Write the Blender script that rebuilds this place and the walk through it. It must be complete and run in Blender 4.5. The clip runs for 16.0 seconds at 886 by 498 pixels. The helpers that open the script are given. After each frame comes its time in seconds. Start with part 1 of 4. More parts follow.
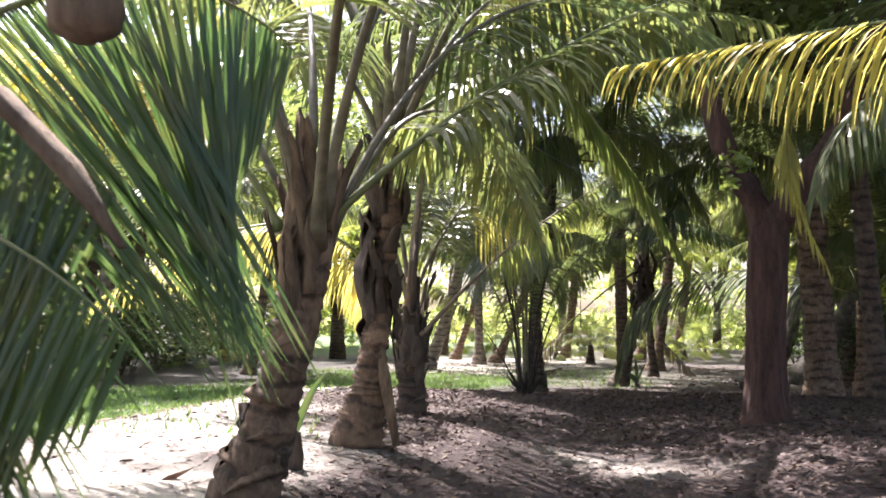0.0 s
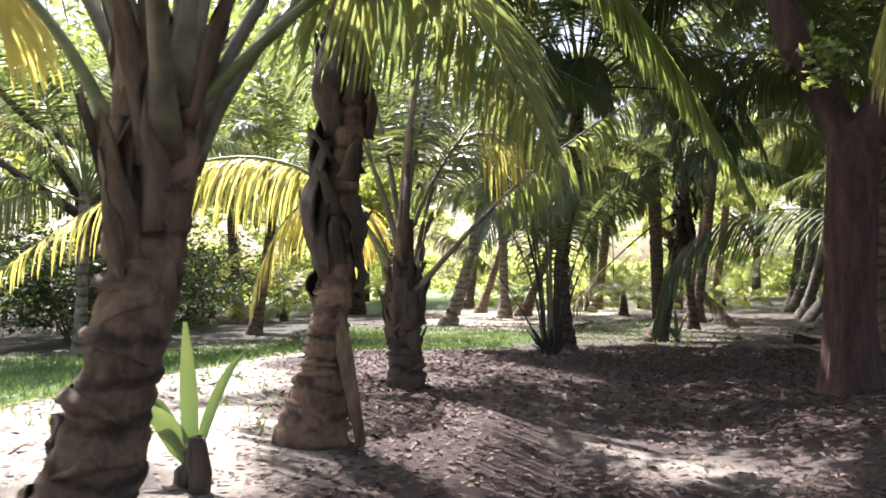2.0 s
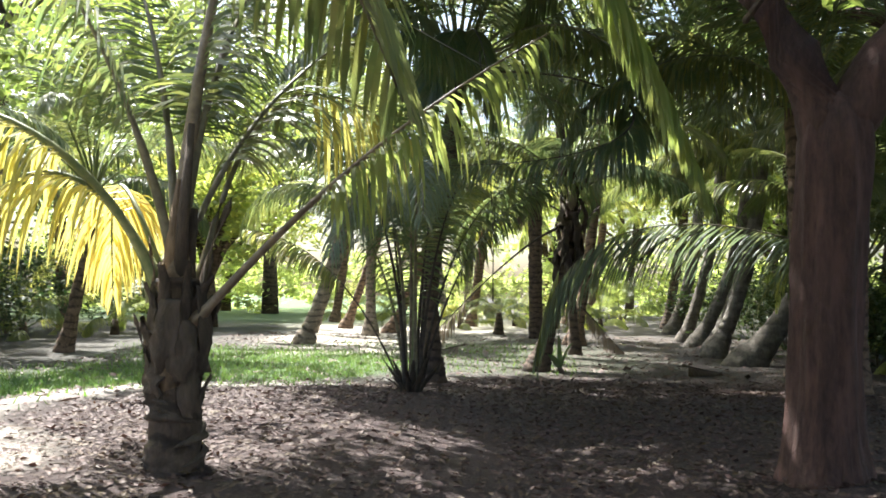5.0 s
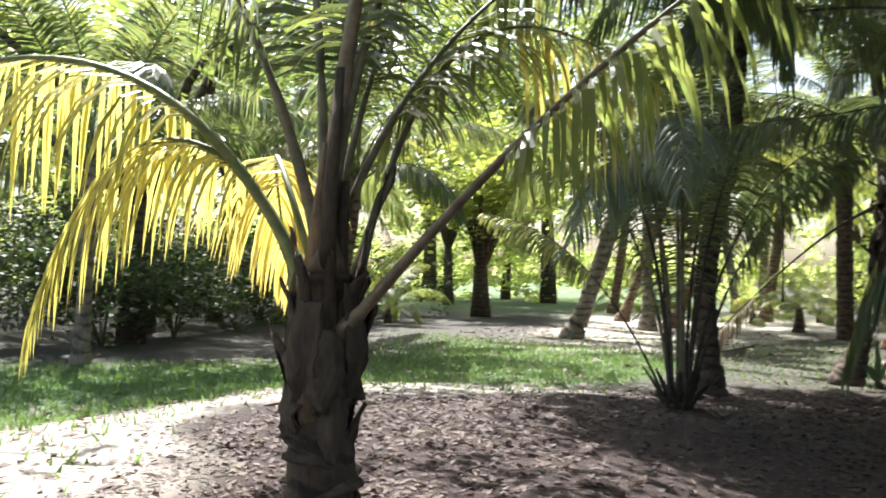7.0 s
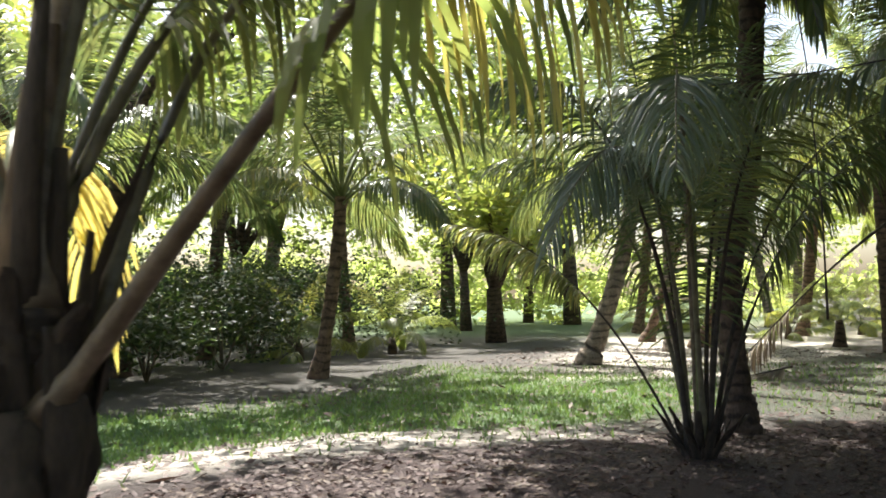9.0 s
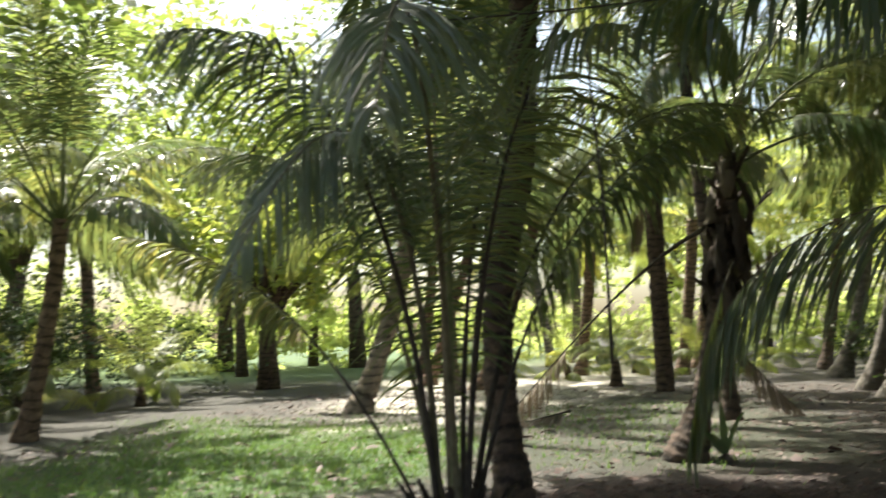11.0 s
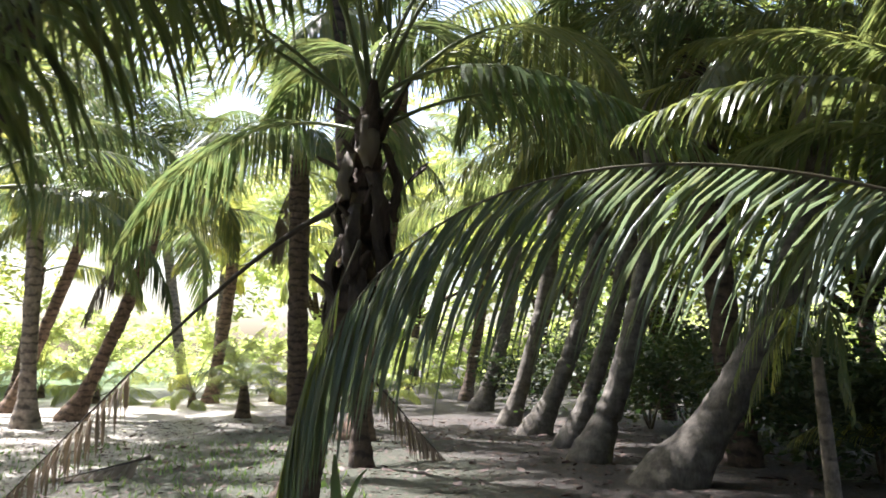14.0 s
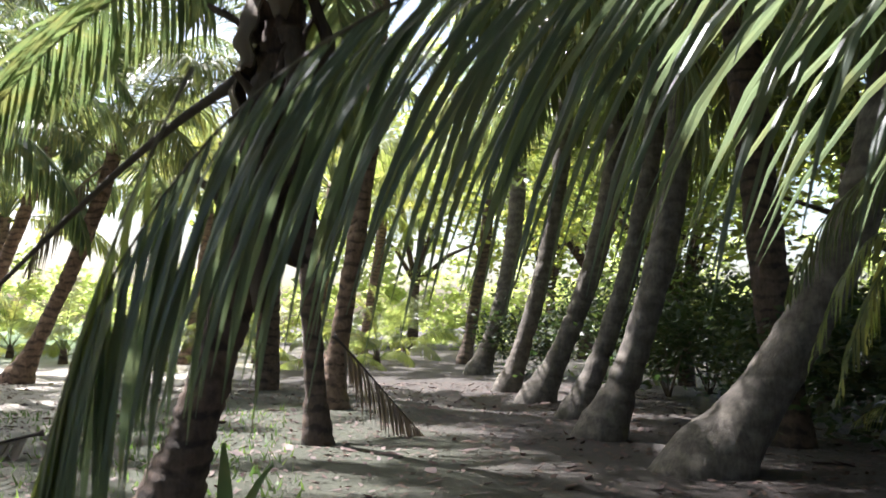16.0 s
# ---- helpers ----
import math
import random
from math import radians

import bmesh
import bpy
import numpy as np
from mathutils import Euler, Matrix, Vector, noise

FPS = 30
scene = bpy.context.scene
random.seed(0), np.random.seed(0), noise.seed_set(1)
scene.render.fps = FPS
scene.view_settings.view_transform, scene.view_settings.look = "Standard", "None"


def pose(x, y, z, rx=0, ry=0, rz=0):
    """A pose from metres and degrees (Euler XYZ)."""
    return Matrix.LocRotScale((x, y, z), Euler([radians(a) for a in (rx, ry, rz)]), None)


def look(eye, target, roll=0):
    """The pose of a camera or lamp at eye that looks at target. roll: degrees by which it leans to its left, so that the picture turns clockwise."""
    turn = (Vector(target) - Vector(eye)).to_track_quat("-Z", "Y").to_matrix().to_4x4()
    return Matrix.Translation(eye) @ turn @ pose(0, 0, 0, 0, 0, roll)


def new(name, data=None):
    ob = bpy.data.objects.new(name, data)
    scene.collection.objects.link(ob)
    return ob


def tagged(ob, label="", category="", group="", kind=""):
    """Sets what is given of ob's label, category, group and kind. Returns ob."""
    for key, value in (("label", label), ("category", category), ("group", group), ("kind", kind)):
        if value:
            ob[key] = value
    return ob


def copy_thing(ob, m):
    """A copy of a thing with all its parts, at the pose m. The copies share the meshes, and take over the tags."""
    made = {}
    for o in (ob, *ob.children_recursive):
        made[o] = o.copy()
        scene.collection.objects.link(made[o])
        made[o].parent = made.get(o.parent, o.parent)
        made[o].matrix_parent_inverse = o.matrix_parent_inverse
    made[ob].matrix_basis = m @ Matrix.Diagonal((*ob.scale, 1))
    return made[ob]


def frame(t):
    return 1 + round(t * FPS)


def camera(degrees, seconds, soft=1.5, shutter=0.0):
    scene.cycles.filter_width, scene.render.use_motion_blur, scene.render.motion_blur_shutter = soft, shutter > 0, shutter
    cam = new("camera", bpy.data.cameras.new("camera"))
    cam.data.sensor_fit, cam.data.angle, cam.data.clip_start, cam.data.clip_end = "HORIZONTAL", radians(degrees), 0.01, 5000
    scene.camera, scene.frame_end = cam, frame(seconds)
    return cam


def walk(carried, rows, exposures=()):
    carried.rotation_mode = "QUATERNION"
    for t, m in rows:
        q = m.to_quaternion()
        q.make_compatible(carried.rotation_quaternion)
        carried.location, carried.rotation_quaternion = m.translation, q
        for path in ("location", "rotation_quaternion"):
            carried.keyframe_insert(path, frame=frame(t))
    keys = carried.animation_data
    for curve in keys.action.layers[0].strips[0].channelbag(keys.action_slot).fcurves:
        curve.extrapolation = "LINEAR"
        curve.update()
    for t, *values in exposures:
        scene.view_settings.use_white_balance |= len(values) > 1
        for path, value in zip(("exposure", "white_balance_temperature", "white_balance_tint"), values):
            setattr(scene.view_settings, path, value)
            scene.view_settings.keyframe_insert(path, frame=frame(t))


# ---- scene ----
cam = camera(54.9, 16.0, soft=1.7, shutter=0.4)
PATH = [
    (0, (0.000, 0.000, 1.375), (-0.316, 1.965, 1.567), 0.5),
    (0.5, (-0.027, 0.573, 1.394), (-0.361, 2.539, 1.551), 0.2),
    (1, (-0.051, 1.135, 1.400), (-0.397, 3.101, 1.526), -0.1),
    (1.5, (-0.029, 1.708, 1.396), (-0.397, 3.672, 1.495), -0.5),
    (2, (-0.014, 2.246, 1.396), (-0.401, 4.206, 1.477), -0.6),
    (2.5, (0.035, 2.790, 1.386), (-0.356, 4.749, 1.463), -0.6),
    (3, (0.027, 3.331, 1.388), (-0.286, 5.305, 1.468), -0.2),
    (3.5, (0.019, 3.843, 1.414), (-0.156, 5.833, 1.506), -0.3),
    (3.7, (0.012, 4.040, 1.418), (-0.102, 6.034, 1.517), 0.0),
    (5.8, (-0.097, 6.137, 1.589), (-0.230, 8.130, 1.694), 1.9),
    (6, (-0.082, 6.330, 1.593), (-0.351, 8.310, 1.680), 1.6),
    (6.5, (-0.023, 6.784, 1.597), (-0.586, 8.702, 1.666), 1.7),
    (7, (0.043, 7.264, 1.607), (-0.705, 9.118, 1.672), 1.4),
    (7.5, (0.066, 7.749, 1.618), (-0.797, 9.553, 1.644), 0.5),
    (8, (0.055, 8.278, 1.640), (-0.810, 10.081, 1.696), 0.1),
    (8.2, (0.043, 8.496, 1.634), (-0.811, 10.303, 1.722), -0.2),
    (10.5, (-0.088, 11.019, 1.589), (-0.649, 12.932, 1.741), -1.5),
    (11, (-0.045, 11.587, 1.580), (-0.393, 13.545, 1.792), -1.6),
    (11.5, (0.027, 12.158, 1.580), (-0.110, 14.134, 1.857), -1.1),
    (12, (0.131, 12.749, 1.564), (0.176, 14.733, 1.814), -1.2),
    (12.5, (0.265, 13.408, 1.552), (0.460, 15.387, 1.763), -0.5),
    (13, (0.445, 14.042, 1.531), (0.747, 16.008, 1.737), 0.2),
    (13.5, (0.591, 14.643, 1.537), (0.965, 16.595, 1.765), 0.8),
    (14, (0.716, 15.235, 1.533), (1.138, 17.173, 1.794), 0.4),
    (14.5, (0.901, 15.822, 1.519), (1.346, 17.751, 1.806), 0.6),
    (15, (1.150, 16.419, 1.502), (1.597, 18.349, 1.780), 0.8),
    (15.5, (1.398, 17.039, 1.472), (1.827, 18.978, 1.708), 0.6),
    (16, (1.617, 17.657, 1.427), (2.025, 19.607, 1.602), 0.7),
]
walk(cam, [(t, look(eye, target, roll)) for t, eye, target, roll in PATH], exposures=[(0.0, 2.3, 6250, 20), (2.5, 2.15, 6300, 19), (3.7, 2.2, 6200, 13), (6.0, 2.35, 6150, 7), (7.0, 2.0, 6150, 9), (8.2, 1.9, 6200, 10), (10.5, 1.7, 6700, 5), (11.5, 2.0, 6500, 4), (12.5, 2.25, 6050, 11), (16.0, 2.2, 5950, 16)])

# ---- light: high sun ahead and to the left, clear sky ----
SUN_EL, SUN_AZ = radians(58), radians(-38)  # azimuth from +y, clockwise positive
sun_dir = Vector((math.sin(SUN_AZ) * math.cos(SUN_EL), math.cos(SUN_AZ) * math.cos(SUN_EL), math.sin(SUN_EL)))
world = bpy.data.worlds.new("world")
scene.world = world
world.use_nodes = True
wn = world.node_tree
sky = wn.nodes.new("ShaderNodeTexSky")
sky.sky_type = "NISHITA"
sky.sun_disc = False
sky.sun_elevation, sky.sun_rotation = SUN_EL, SUN_AZ
sky.air_density, sky.dust_density = 1.2, 4.0
wn.links.new(sky.outputs[0], wn.nodes["Background"].inputs[0])
wn.nodes["Background"].inputs[1].default_value = 0.085
sun_data = bpy.data.lights.new("sun", "SUN")
sun_data.energy, sun_data.angle, sun_data.color = 5.0, radians(0.55), (1.0, 0.955, 0.88)
sun = new("sun", sun_data)
sun.matrix_world = look(sun_dir * 60, (0, 0, 0))


# ---- materials ----
def material(name, rough=0.8):
    m = bpy.data.materials.new(name)
    m.use_nodes = True
    b = m.node_tree.nodes["Principled BSDF"]
    b.inputs["Roughness"].default_value = rough
    return m, m.node_tree, b


def node(nt, kind, **inputs):
    n = nt.nodes.new(kind)
    for key, value in inputs.items():
        n.inputs[key.replace("_", " ")].default_value = value
    return n


def ramp(nt, fac, stops):
    r = nt.nodes.new("ShaderNodeValToRGB")
    while len(r.color_ramp.elements) < len(stops):
        r.color_ramp.elements.new(0.5)
    for e, (p, c) in zip(r.color_ramp.elements, stops):
        e.position, e.color = p, (*c, 1)
    nt.links.new(fac, r.inputs[0])
    return r.outputs[0]


def mix(nt, fac, a, b, mode="MIX"):
    m = nt.nodes.new("ShaderNodeMix")
    m.data_type, m.blend_type = "RGBA", mode
    for sock, value in ((m.inputs[0], fac), (m.inputs[6], a), (m.inputs[7], b)):
        if isinstance(value, (int, float)):
            sock.default_value = value
        elif isinstance(value, tuple):
            sock.default_value = (*value, 1)
        else:
            nt.links.new(value, sock)
    return m.outputs[2]


def coords(nt, scale=(1, 1, 1)):
    g = nt.nodes.new("ShaderNodeTexCoord")
    m = nt.nodes.new("ShaderNodeMapping")
    m.inputs["Scale"].default_value = scale
    nt.links.new(g.outputs["Object"], m.inputs[0])
    return m.outputs[0]


def noise_tex(nt, vec, scale, detail=4.0, rough=0.6):
    n = node(nt, "ShaderNodeTexNoise", Scale=scale, Detail=detail, Roughness=rough)
    if vec is not None:
        nt.links.new(vec, n.inputs["Vector"])
    return n.outputs[0]


def bump(nt, b, height, strength, distance):
    n = node(nt, "ShaderNodeBump", Strength=strength, Distance=distance)
    nt.links.new(height, n.inputs["Height"])
    nt.links.new(n.outputs[0], b.inputs["Normal"])


def leaf_material(name, stops, glow, rough=0.38, through_part=0.45):
    """Leaf: glossy upper skin and light that comes through the blade."""
    m, nt, b = material(name, rough)
    info = nt.nodes.new("ShaderNodeObjectInfo")
    geo = nt.nodes.new("ShaderNodeNewGeometry")
    add = nt.nodes.new("ShaderNodeMath")
    add.operation = "MULTIPLY_ADD"
    nt.links.new(geo.outputs["Random Per Island"], add.inputs[0])
    add.inputs[1].default_value = 0.35
    sc = nt.nodes.new("ShaderNodeMath")
    sc.operation = "MULTIPLY"
    nt.links.new(info.outputs["Random"], sc.inputs[0])
    sc.inputs[1].default_value = 0.65
    nt.links.new(sc.outputs[0], add.inputs[2])
    base = ramp(nt, add.outputs[0], stops)
    dirt = noise_tex(nt, coords(nt), 5.0)
    col = mix(nt, ramp(nt, dirt, [(0.45, (0, 0, 0)), (0.8, (0.5, 0.5, 0.5))]), base, (0.16, 0.13, 0.05))
    nt.links.new(col, b.inputs["Base Color"])
    tr = nt.nodes.new("ShaderNodeBsdfTranslucent")
    nt.links.new(mix(nt, 1.0, col, glow, "MULTIPLY"), tr.inputs["Color"])
    ms = nt.nodes.new("ShaderNodeMixShader")
    ms.inputs[0].default_value = through_part
    nt.links.new(b.outputs[0], ms.inputs[1])
    nt.links.new(tr.outputs[0], ms.inputs[2])
    nt.links.new(ms.outputs[0], nt.nodes["Material Output"].inputs[0])
    return m


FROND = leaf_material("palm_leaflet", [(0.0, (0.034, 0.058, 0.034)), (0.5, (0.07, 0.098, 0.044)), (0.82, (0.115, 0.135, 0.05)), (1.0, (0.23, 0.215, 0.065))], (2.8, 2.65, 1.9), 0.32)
FROND_GREEN = leaf_material("deep_green_leaflet", [(0.0, (0.042, 0.078, 0.032)), (1.0, (0.085, 0.122, 0.048))], (2.4, 2.5, 1.7), 0.4, 0.32)
FROND_YELLOW = leaf_material("yellowing_leaflet", [(0.0, (0.22, 0.225, 0.06)), (0.6, (0.36, 0.335, 0.10)), (1.0, (0.39, 0.29, 0.10))], (2.3, 2.2, 1.8))
# smooth leaflet whose greyish tint holds the sheen of the sky
FROND_SHEEN = leaf_material("sheen_tinted_leaflet", [(0.0, (0.062, 0.088, 0.068)), (1.0, (0.12, 0.15, 0.105))], (2.4, 2.4, 1.7), 0.34, 0.4)
DEAD = leaf_material("dry_leaflet", [(0.0, (0.085, 0.066, 0.048)), (1.0, (0.19, 0.15, 0.11))], (1.2, 1.1, 1.0), 0.85, 0.1)
BROAD = leaf_material("broad_leaf", [(0.0, (0.07, 0.105, 0.035)), (0.6, (0.14, 0.185, 0.055)), (1.0, (0.28, 0.28, 0.075))], (2.8, 2.7, 1.7))
TREE_LEAF = leaf_material("tree_leaf", [(0.0, (0.06, 0.095, 0.035)), (0.7, (0.11, 0.15, 0.05)), (1.0, (0.2, 0.22, 0.07))], (2.0, 2.1, 1.4), 0.4, 0.25)
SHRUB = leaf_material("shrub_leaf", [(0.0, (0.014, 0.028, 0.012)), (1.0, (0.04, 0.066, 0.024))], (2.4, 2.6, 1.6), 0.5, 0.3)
# paler than the near foliage: distant haze and sunlight put into the leaf colour
WOODS = leaf_material("hazed_far_leaf", [(0.0, (0.19, 0.24, 0.11)), (0.6, (0.30, 0.34, 0.15)), (1.0, (0.42, 0.43, 0.2))], (2.3, 2.3, 1.6), 0.6, 0.65)
GRASS = leaf_material("grass_blade", [(0.0, (0.05, 0.10, 0.03)), (0.7, (0.10, 0.17, 0.05)), (1.0, (0.26, 0.26, 0.12))], (2.0, 2.0, 1.4), 0.6, 0.35)
LITTER = leaf_material("fallen_leaf", [(0.0, (0.03, 0.016, 0.014)), (0.5, (0.07, 0.036, 0.031)), (0.85, (0.112, 0.066, 0.055)), (1.0, (0.26, 0.2, 0.17))], (1.2, 1.1, 1.0), 0.7, 0.1)


def bark_material(name, dark, light, ring, scale=1.0, band=0.75):
    m, nt, b = material(name, 0.92)
    v = coords(nt)
    w = node(nt, "ShaderNodeTexWave", Scale=ring, Distortion=6.5, Detail=5.0, Detail_Scale=1.6)
    w.bands_direction = "Z"
    nt.links.new(v, w.inputs["Vector"])
    fine = noise_tex(nt, coords(nt, (26 * scale, 26 * scale, 7 * scale)), 1.0, 7.0, 0.72)
    big = noise_tex(nt, coords(nt, (3.0, 3.0, 3.5) if ring > 0.5 else (5.0, 5.0, 0.7)), 1.6, 4.0, 0.65)
    col = ramp(nt, fine, [(0.28, dark), (0.55, tuple(0.5 * (p + q) for p, q in zip(dark, light))), (0.8, light)])
    if ring > 0.5:
        col = mix(nt, ramp(nt, w.outputs[0], [(0.04, (band, band, band)), (0.36, (0, 0, 0))]), col, tuple(c * 0.35 for c in dark))
    col = mix(nt, ramp(nt, big, [(0.48, (0, 0, 0)), (0.7, (0.75, 0.75, 0.75))]), col, tuple(c * 1.3 for c in light))
    col = mix(nt, ramp(nt, big, [(0.28, (0.7, 0.7, 0.7)), (0.42, (0, 0, 0))]), col, tuple(c * 0.6 for c in dark))
    nt.links.new(col, b.inputs["Base Color"])
    bump(nt, b, mix(nt, 0.25 if ring > 0.5 else 0.0, fine, w.outputs[0]), 1.0, 0.035)
    return m


BARK = bark_material("palm_bark", (0.076, 0.045, 0.029), (0.245, 0.16, 0.106), 1.7)
BARK_GREY = bark_material("grey_palm_bark", (0.07, 0.06, 0.05), (0.185, 0.16, 0.13), 1.3, band=0.3)
BARK_PALE = bark_material("pale_palm_bark", (0.11, 0.088, 0.07), (0.32, 0.255, 0.195), 1.5)
BARK_DARK = bark_material("dark_palm_bark", (0.04, 0.027, 0.02), (0.135, 0.09, 0.064), 1.7)
BARK_RED = bark_material("red_brown_bark", (0.034, 0.016, 0.012), (0.115, 0.058, 0.045), 0.3, 1.2)
BOOT = bark_material("leaf_base", (0.064, 0.04, 0.026), (0.25, 0.17, 0.108), 0.3, 0.7)
BOOT_DARK = bark_material("rotten_leaf_base", (0.03, 0.022, 0.017), (0.11, 0.078, 0.058), 0.3, 0.8)


def stalk_material(name, a, c, rough=0.5):
    m, nt, b = material(name, rough)
    v = coords(nt, (3, 3, 3))
    nt.links.new(ramp(nt, noise_tex(nt, v, 3.0), [(0.35, a), (0.7, c)]), b.inputs["Base Color"])
    bump(nt, b, noise_tex(nt, coords(nt, (60, 60, 8)), 1.0), 0.25, 0.006)
    return m


STALK = stalk_material("green_stalk", (0.085, 0.115, 0.035), (0.20, 0.20, 0.08))
STALK_OLD = stalk_material("weathered_stalk", (0.075, 0.062, 0.036), (0.17, 0.145, 0.09))
STALK_DARK = stalk_material("dead_dark_stalk", (0.026, 0.019, 0.015), (0.075, 0.056, 0.042), 0.85)
STALK_BROWN = stalk_material("brown_stalk", (0.10, 0.07, 0.045), (0.24, 0.18, 0.12))


# ---- mesh helpers ----
def mesh_data(name, verts, faces, mat, smooth=False):
    me = bpy.data.meshes.new(name)
    me.from_pydata([tuple(v) for v in verts], [], faces)
    me.materials.append(mat)
    if smooth:
        me.polygons.foreach_set("use_smooth", [True] * len(me.polygons))
    me.update()
    return me


def part(name, me, parent, label="", m=None):
    ob = new(name, me)
    ob.parent = parent
    if m is not None:
        ob.matrix_basis = m
    return tagged(ob, label)


def thing(name, where, label, category, group="", kind=""):
    ob = new(name)
    ob.location = where
    return tagged(ob, label, category, group, kind)


def tube(points, radii, sides=8, flat=1.0, cap=True):
    """Verts and faces of a tube along points; flat squeezes it across its upright."""
    pts = [Vector(p) for p in points]
    verts, faces = [], []
    for i, p in enumerate(pts):
        d = (pts[min(i + 1, len(pts) - 1)] - pts[max(i - 1, 0)]).normalized()
        ref = Vector((0, 0, 1)) if abs(d.z) < 0.93 else Vector((0, 1, 0))
        s = d.cross(ref).normalized()
        u = s.cross(d)
        for k in range(sides):
            a = 2 * math.pi * k / sides
            verts.append(p + (s * math.cos(a) + u * math.sin(a) * flat) * radii[i])
    for i in range(len(pts) - 1):
        for k in range(sides):
            a, b = i * sides + k, i * sides + (k + 1) % sides
            faces.append((a, b, b + sides, a + sides))
    if cap:
        faces.append(tuple(reversed(range(sides))))
        faces.append(tuple(range((len(pts) - 1) * sides, len(pts) * sides)))
    return verts, faces


def bezier(p0, p1, p2, p3, n):
    s = np.linspace(0, 1, n)[:, None]
    p0, p1, p2, p3 = (np.array(p, float) for p in (p0, p1, p2, p3))
    return (1 - s) ** 3 * p0 + 3 * (1 - s) ** 2 * s * p1 + 3 * (1 - s) * s ** 2 * p2 + s ** 3 * p3


def leaflets(curve, rng, count=55, start=0.2, length=0.85, width=0.045, spread=0.9, forward=0.55, lift=0.15, droop=0.55, segs=3, ragged=0.05, fold=0.0, twist=0.25):
    """Both rows of leaflets along a rachis: strips that leave it sideways and bend down by their weight."""
    n = len(curve)
    tang = np.gradient(curve, axis=0)
    tang /= np.linalg.norm(tang, axis=1)[:, None]
    s = np.repeat(np.linspace(start, 0.995, count), 2) + rng.normal(0, 0.004, count * 2)
    s = np.clip(s, 0, 0.999)
    sign = np.tile([1.0, -1.0], count)
    f = s * (n - 1)
    i = np.minimum(f.astype(int), n - 2)
    a = (f - i)[:, None]
    p = curve[i] * (1 - a) + curve[i + 1] * a
    t = tang[i] * (1 - a) + tang[i + 1] * a
    t /= np.linalg.norm(t, axis=1)[:, None]
    side = np.cross(t, [0, 0, 1.0])
    nl = np.linalg.norm(side, axis=1)[:, None]
    side = np.where(nl > 0.15, side / np.maximum(nl, 1e-6), np.array([[1.0, 0, 0]]))
    up = np.cross(side, t)
    q = (s - start) / (1 - start)
    ln = length * (0.5 + 0.5 * np.sin(np.pi * np.clip(q * 0.85 + 0.12, 0, 1))) * (1 - 0.5 * q ** 4) * (1 + rng.normal(0, 0.06, len(s)))
    ln *= np.where(rng.random(len(s)) < ragged, 0.45, 1.0)
    ln = ln[:, None]
    fw = (forward * (0.6 + 0.9 * q))[:, None]
    d = side * sign[:, None] * spread + t * fw + up * lift + rng.normal(0, 0.05, (len(s), 3))
    d /= np.linalg.norm(d, axis=1)[:, None]
    prof = [0.55, 1.0, 0.85, 0.06] if segs == 3 else [0.5, 0.95, 1.0, 0.7, 0.05]
    g = np.array([0, 0, -1.0])
    cols = 3 if fold else 2
    verts = np.zeros((len(s), (segs + 1) * cols, 3))
    dr = droop * (0.7 + 0.6 * rng.random(len(s)))[:, None]
    wv = t - d * np.sum(t * d, axis=1)[:, None]
    wv /= np.linalg.norm(wv, axis=1)[:, None]
    tw = rng.normal(0, twist, len(s))[:, None]
    wv = wv + np.cross(d, wv) * tw
    for k in range(segs + 1):
        w = wv * (width * 0.5 * prof[k])
        if fold:  # a keel along the midrib
            keel = np.cross(d, wv) * (width * fold * prof[k])
            keel *= np.where(keel[:, 2:] < 0, -1.0, 1.0)
            verts[:, 3 * k], verts[:, 3 * k + 1], verts[:, 3 * k + 2] = p + w, p + keel, p - w
        else:
            verts[:, 2 * k], verts[:, 2 * k + 1] = p + w, p - w
        d = d + g * dr * (2.2 / segs)
        d /= np.linalg.norm(d, axis=1)[:, None]
        p = p + d * ln / segs
    m = (segs + 1) * cols
    base = np.arange(len(s)) * m
    faces = np.concatenate([np.stack([base + cols * k + j, base + cols * k + j + 1, base + cols * (k + 1) + j + 1, base + cols * (k + 1) + j], 1) for k in range(segs) for j in range(cols - 1)])
    return verts.reshape(-1, 3), faces.tolist()


def rachis(curve, r0, sides=6):
    n = len(curve)
    radii = [r0 * (0.16 + 0.84 * (1 - i / (n - 1)) ** 1.1) * (1 + 0.9 * max(0, 0.08 - i / (n - 1)) / 0.08) for i in range(n)]
    return tube(curve, radii, sides, 0.75)


def arc(L, e0, bend, power=1.4, n=16, sway=0.0):
    """A rachis from the origin along +x, e0 degrees up at first, bending down by bend degrees."""
    p, pts = np.zeros(3), [np.zeros(3)]
    for k in range(1, n):
        q = (k - 0.5) / (n - 1)
        a = radians(e0 - bend * q ** power)
        p = p + np.array([math.cos(a), sway * q, math.sin(a)]) * L / (n - 1)
        pts.append(p.copy())
    return np.array(pts)


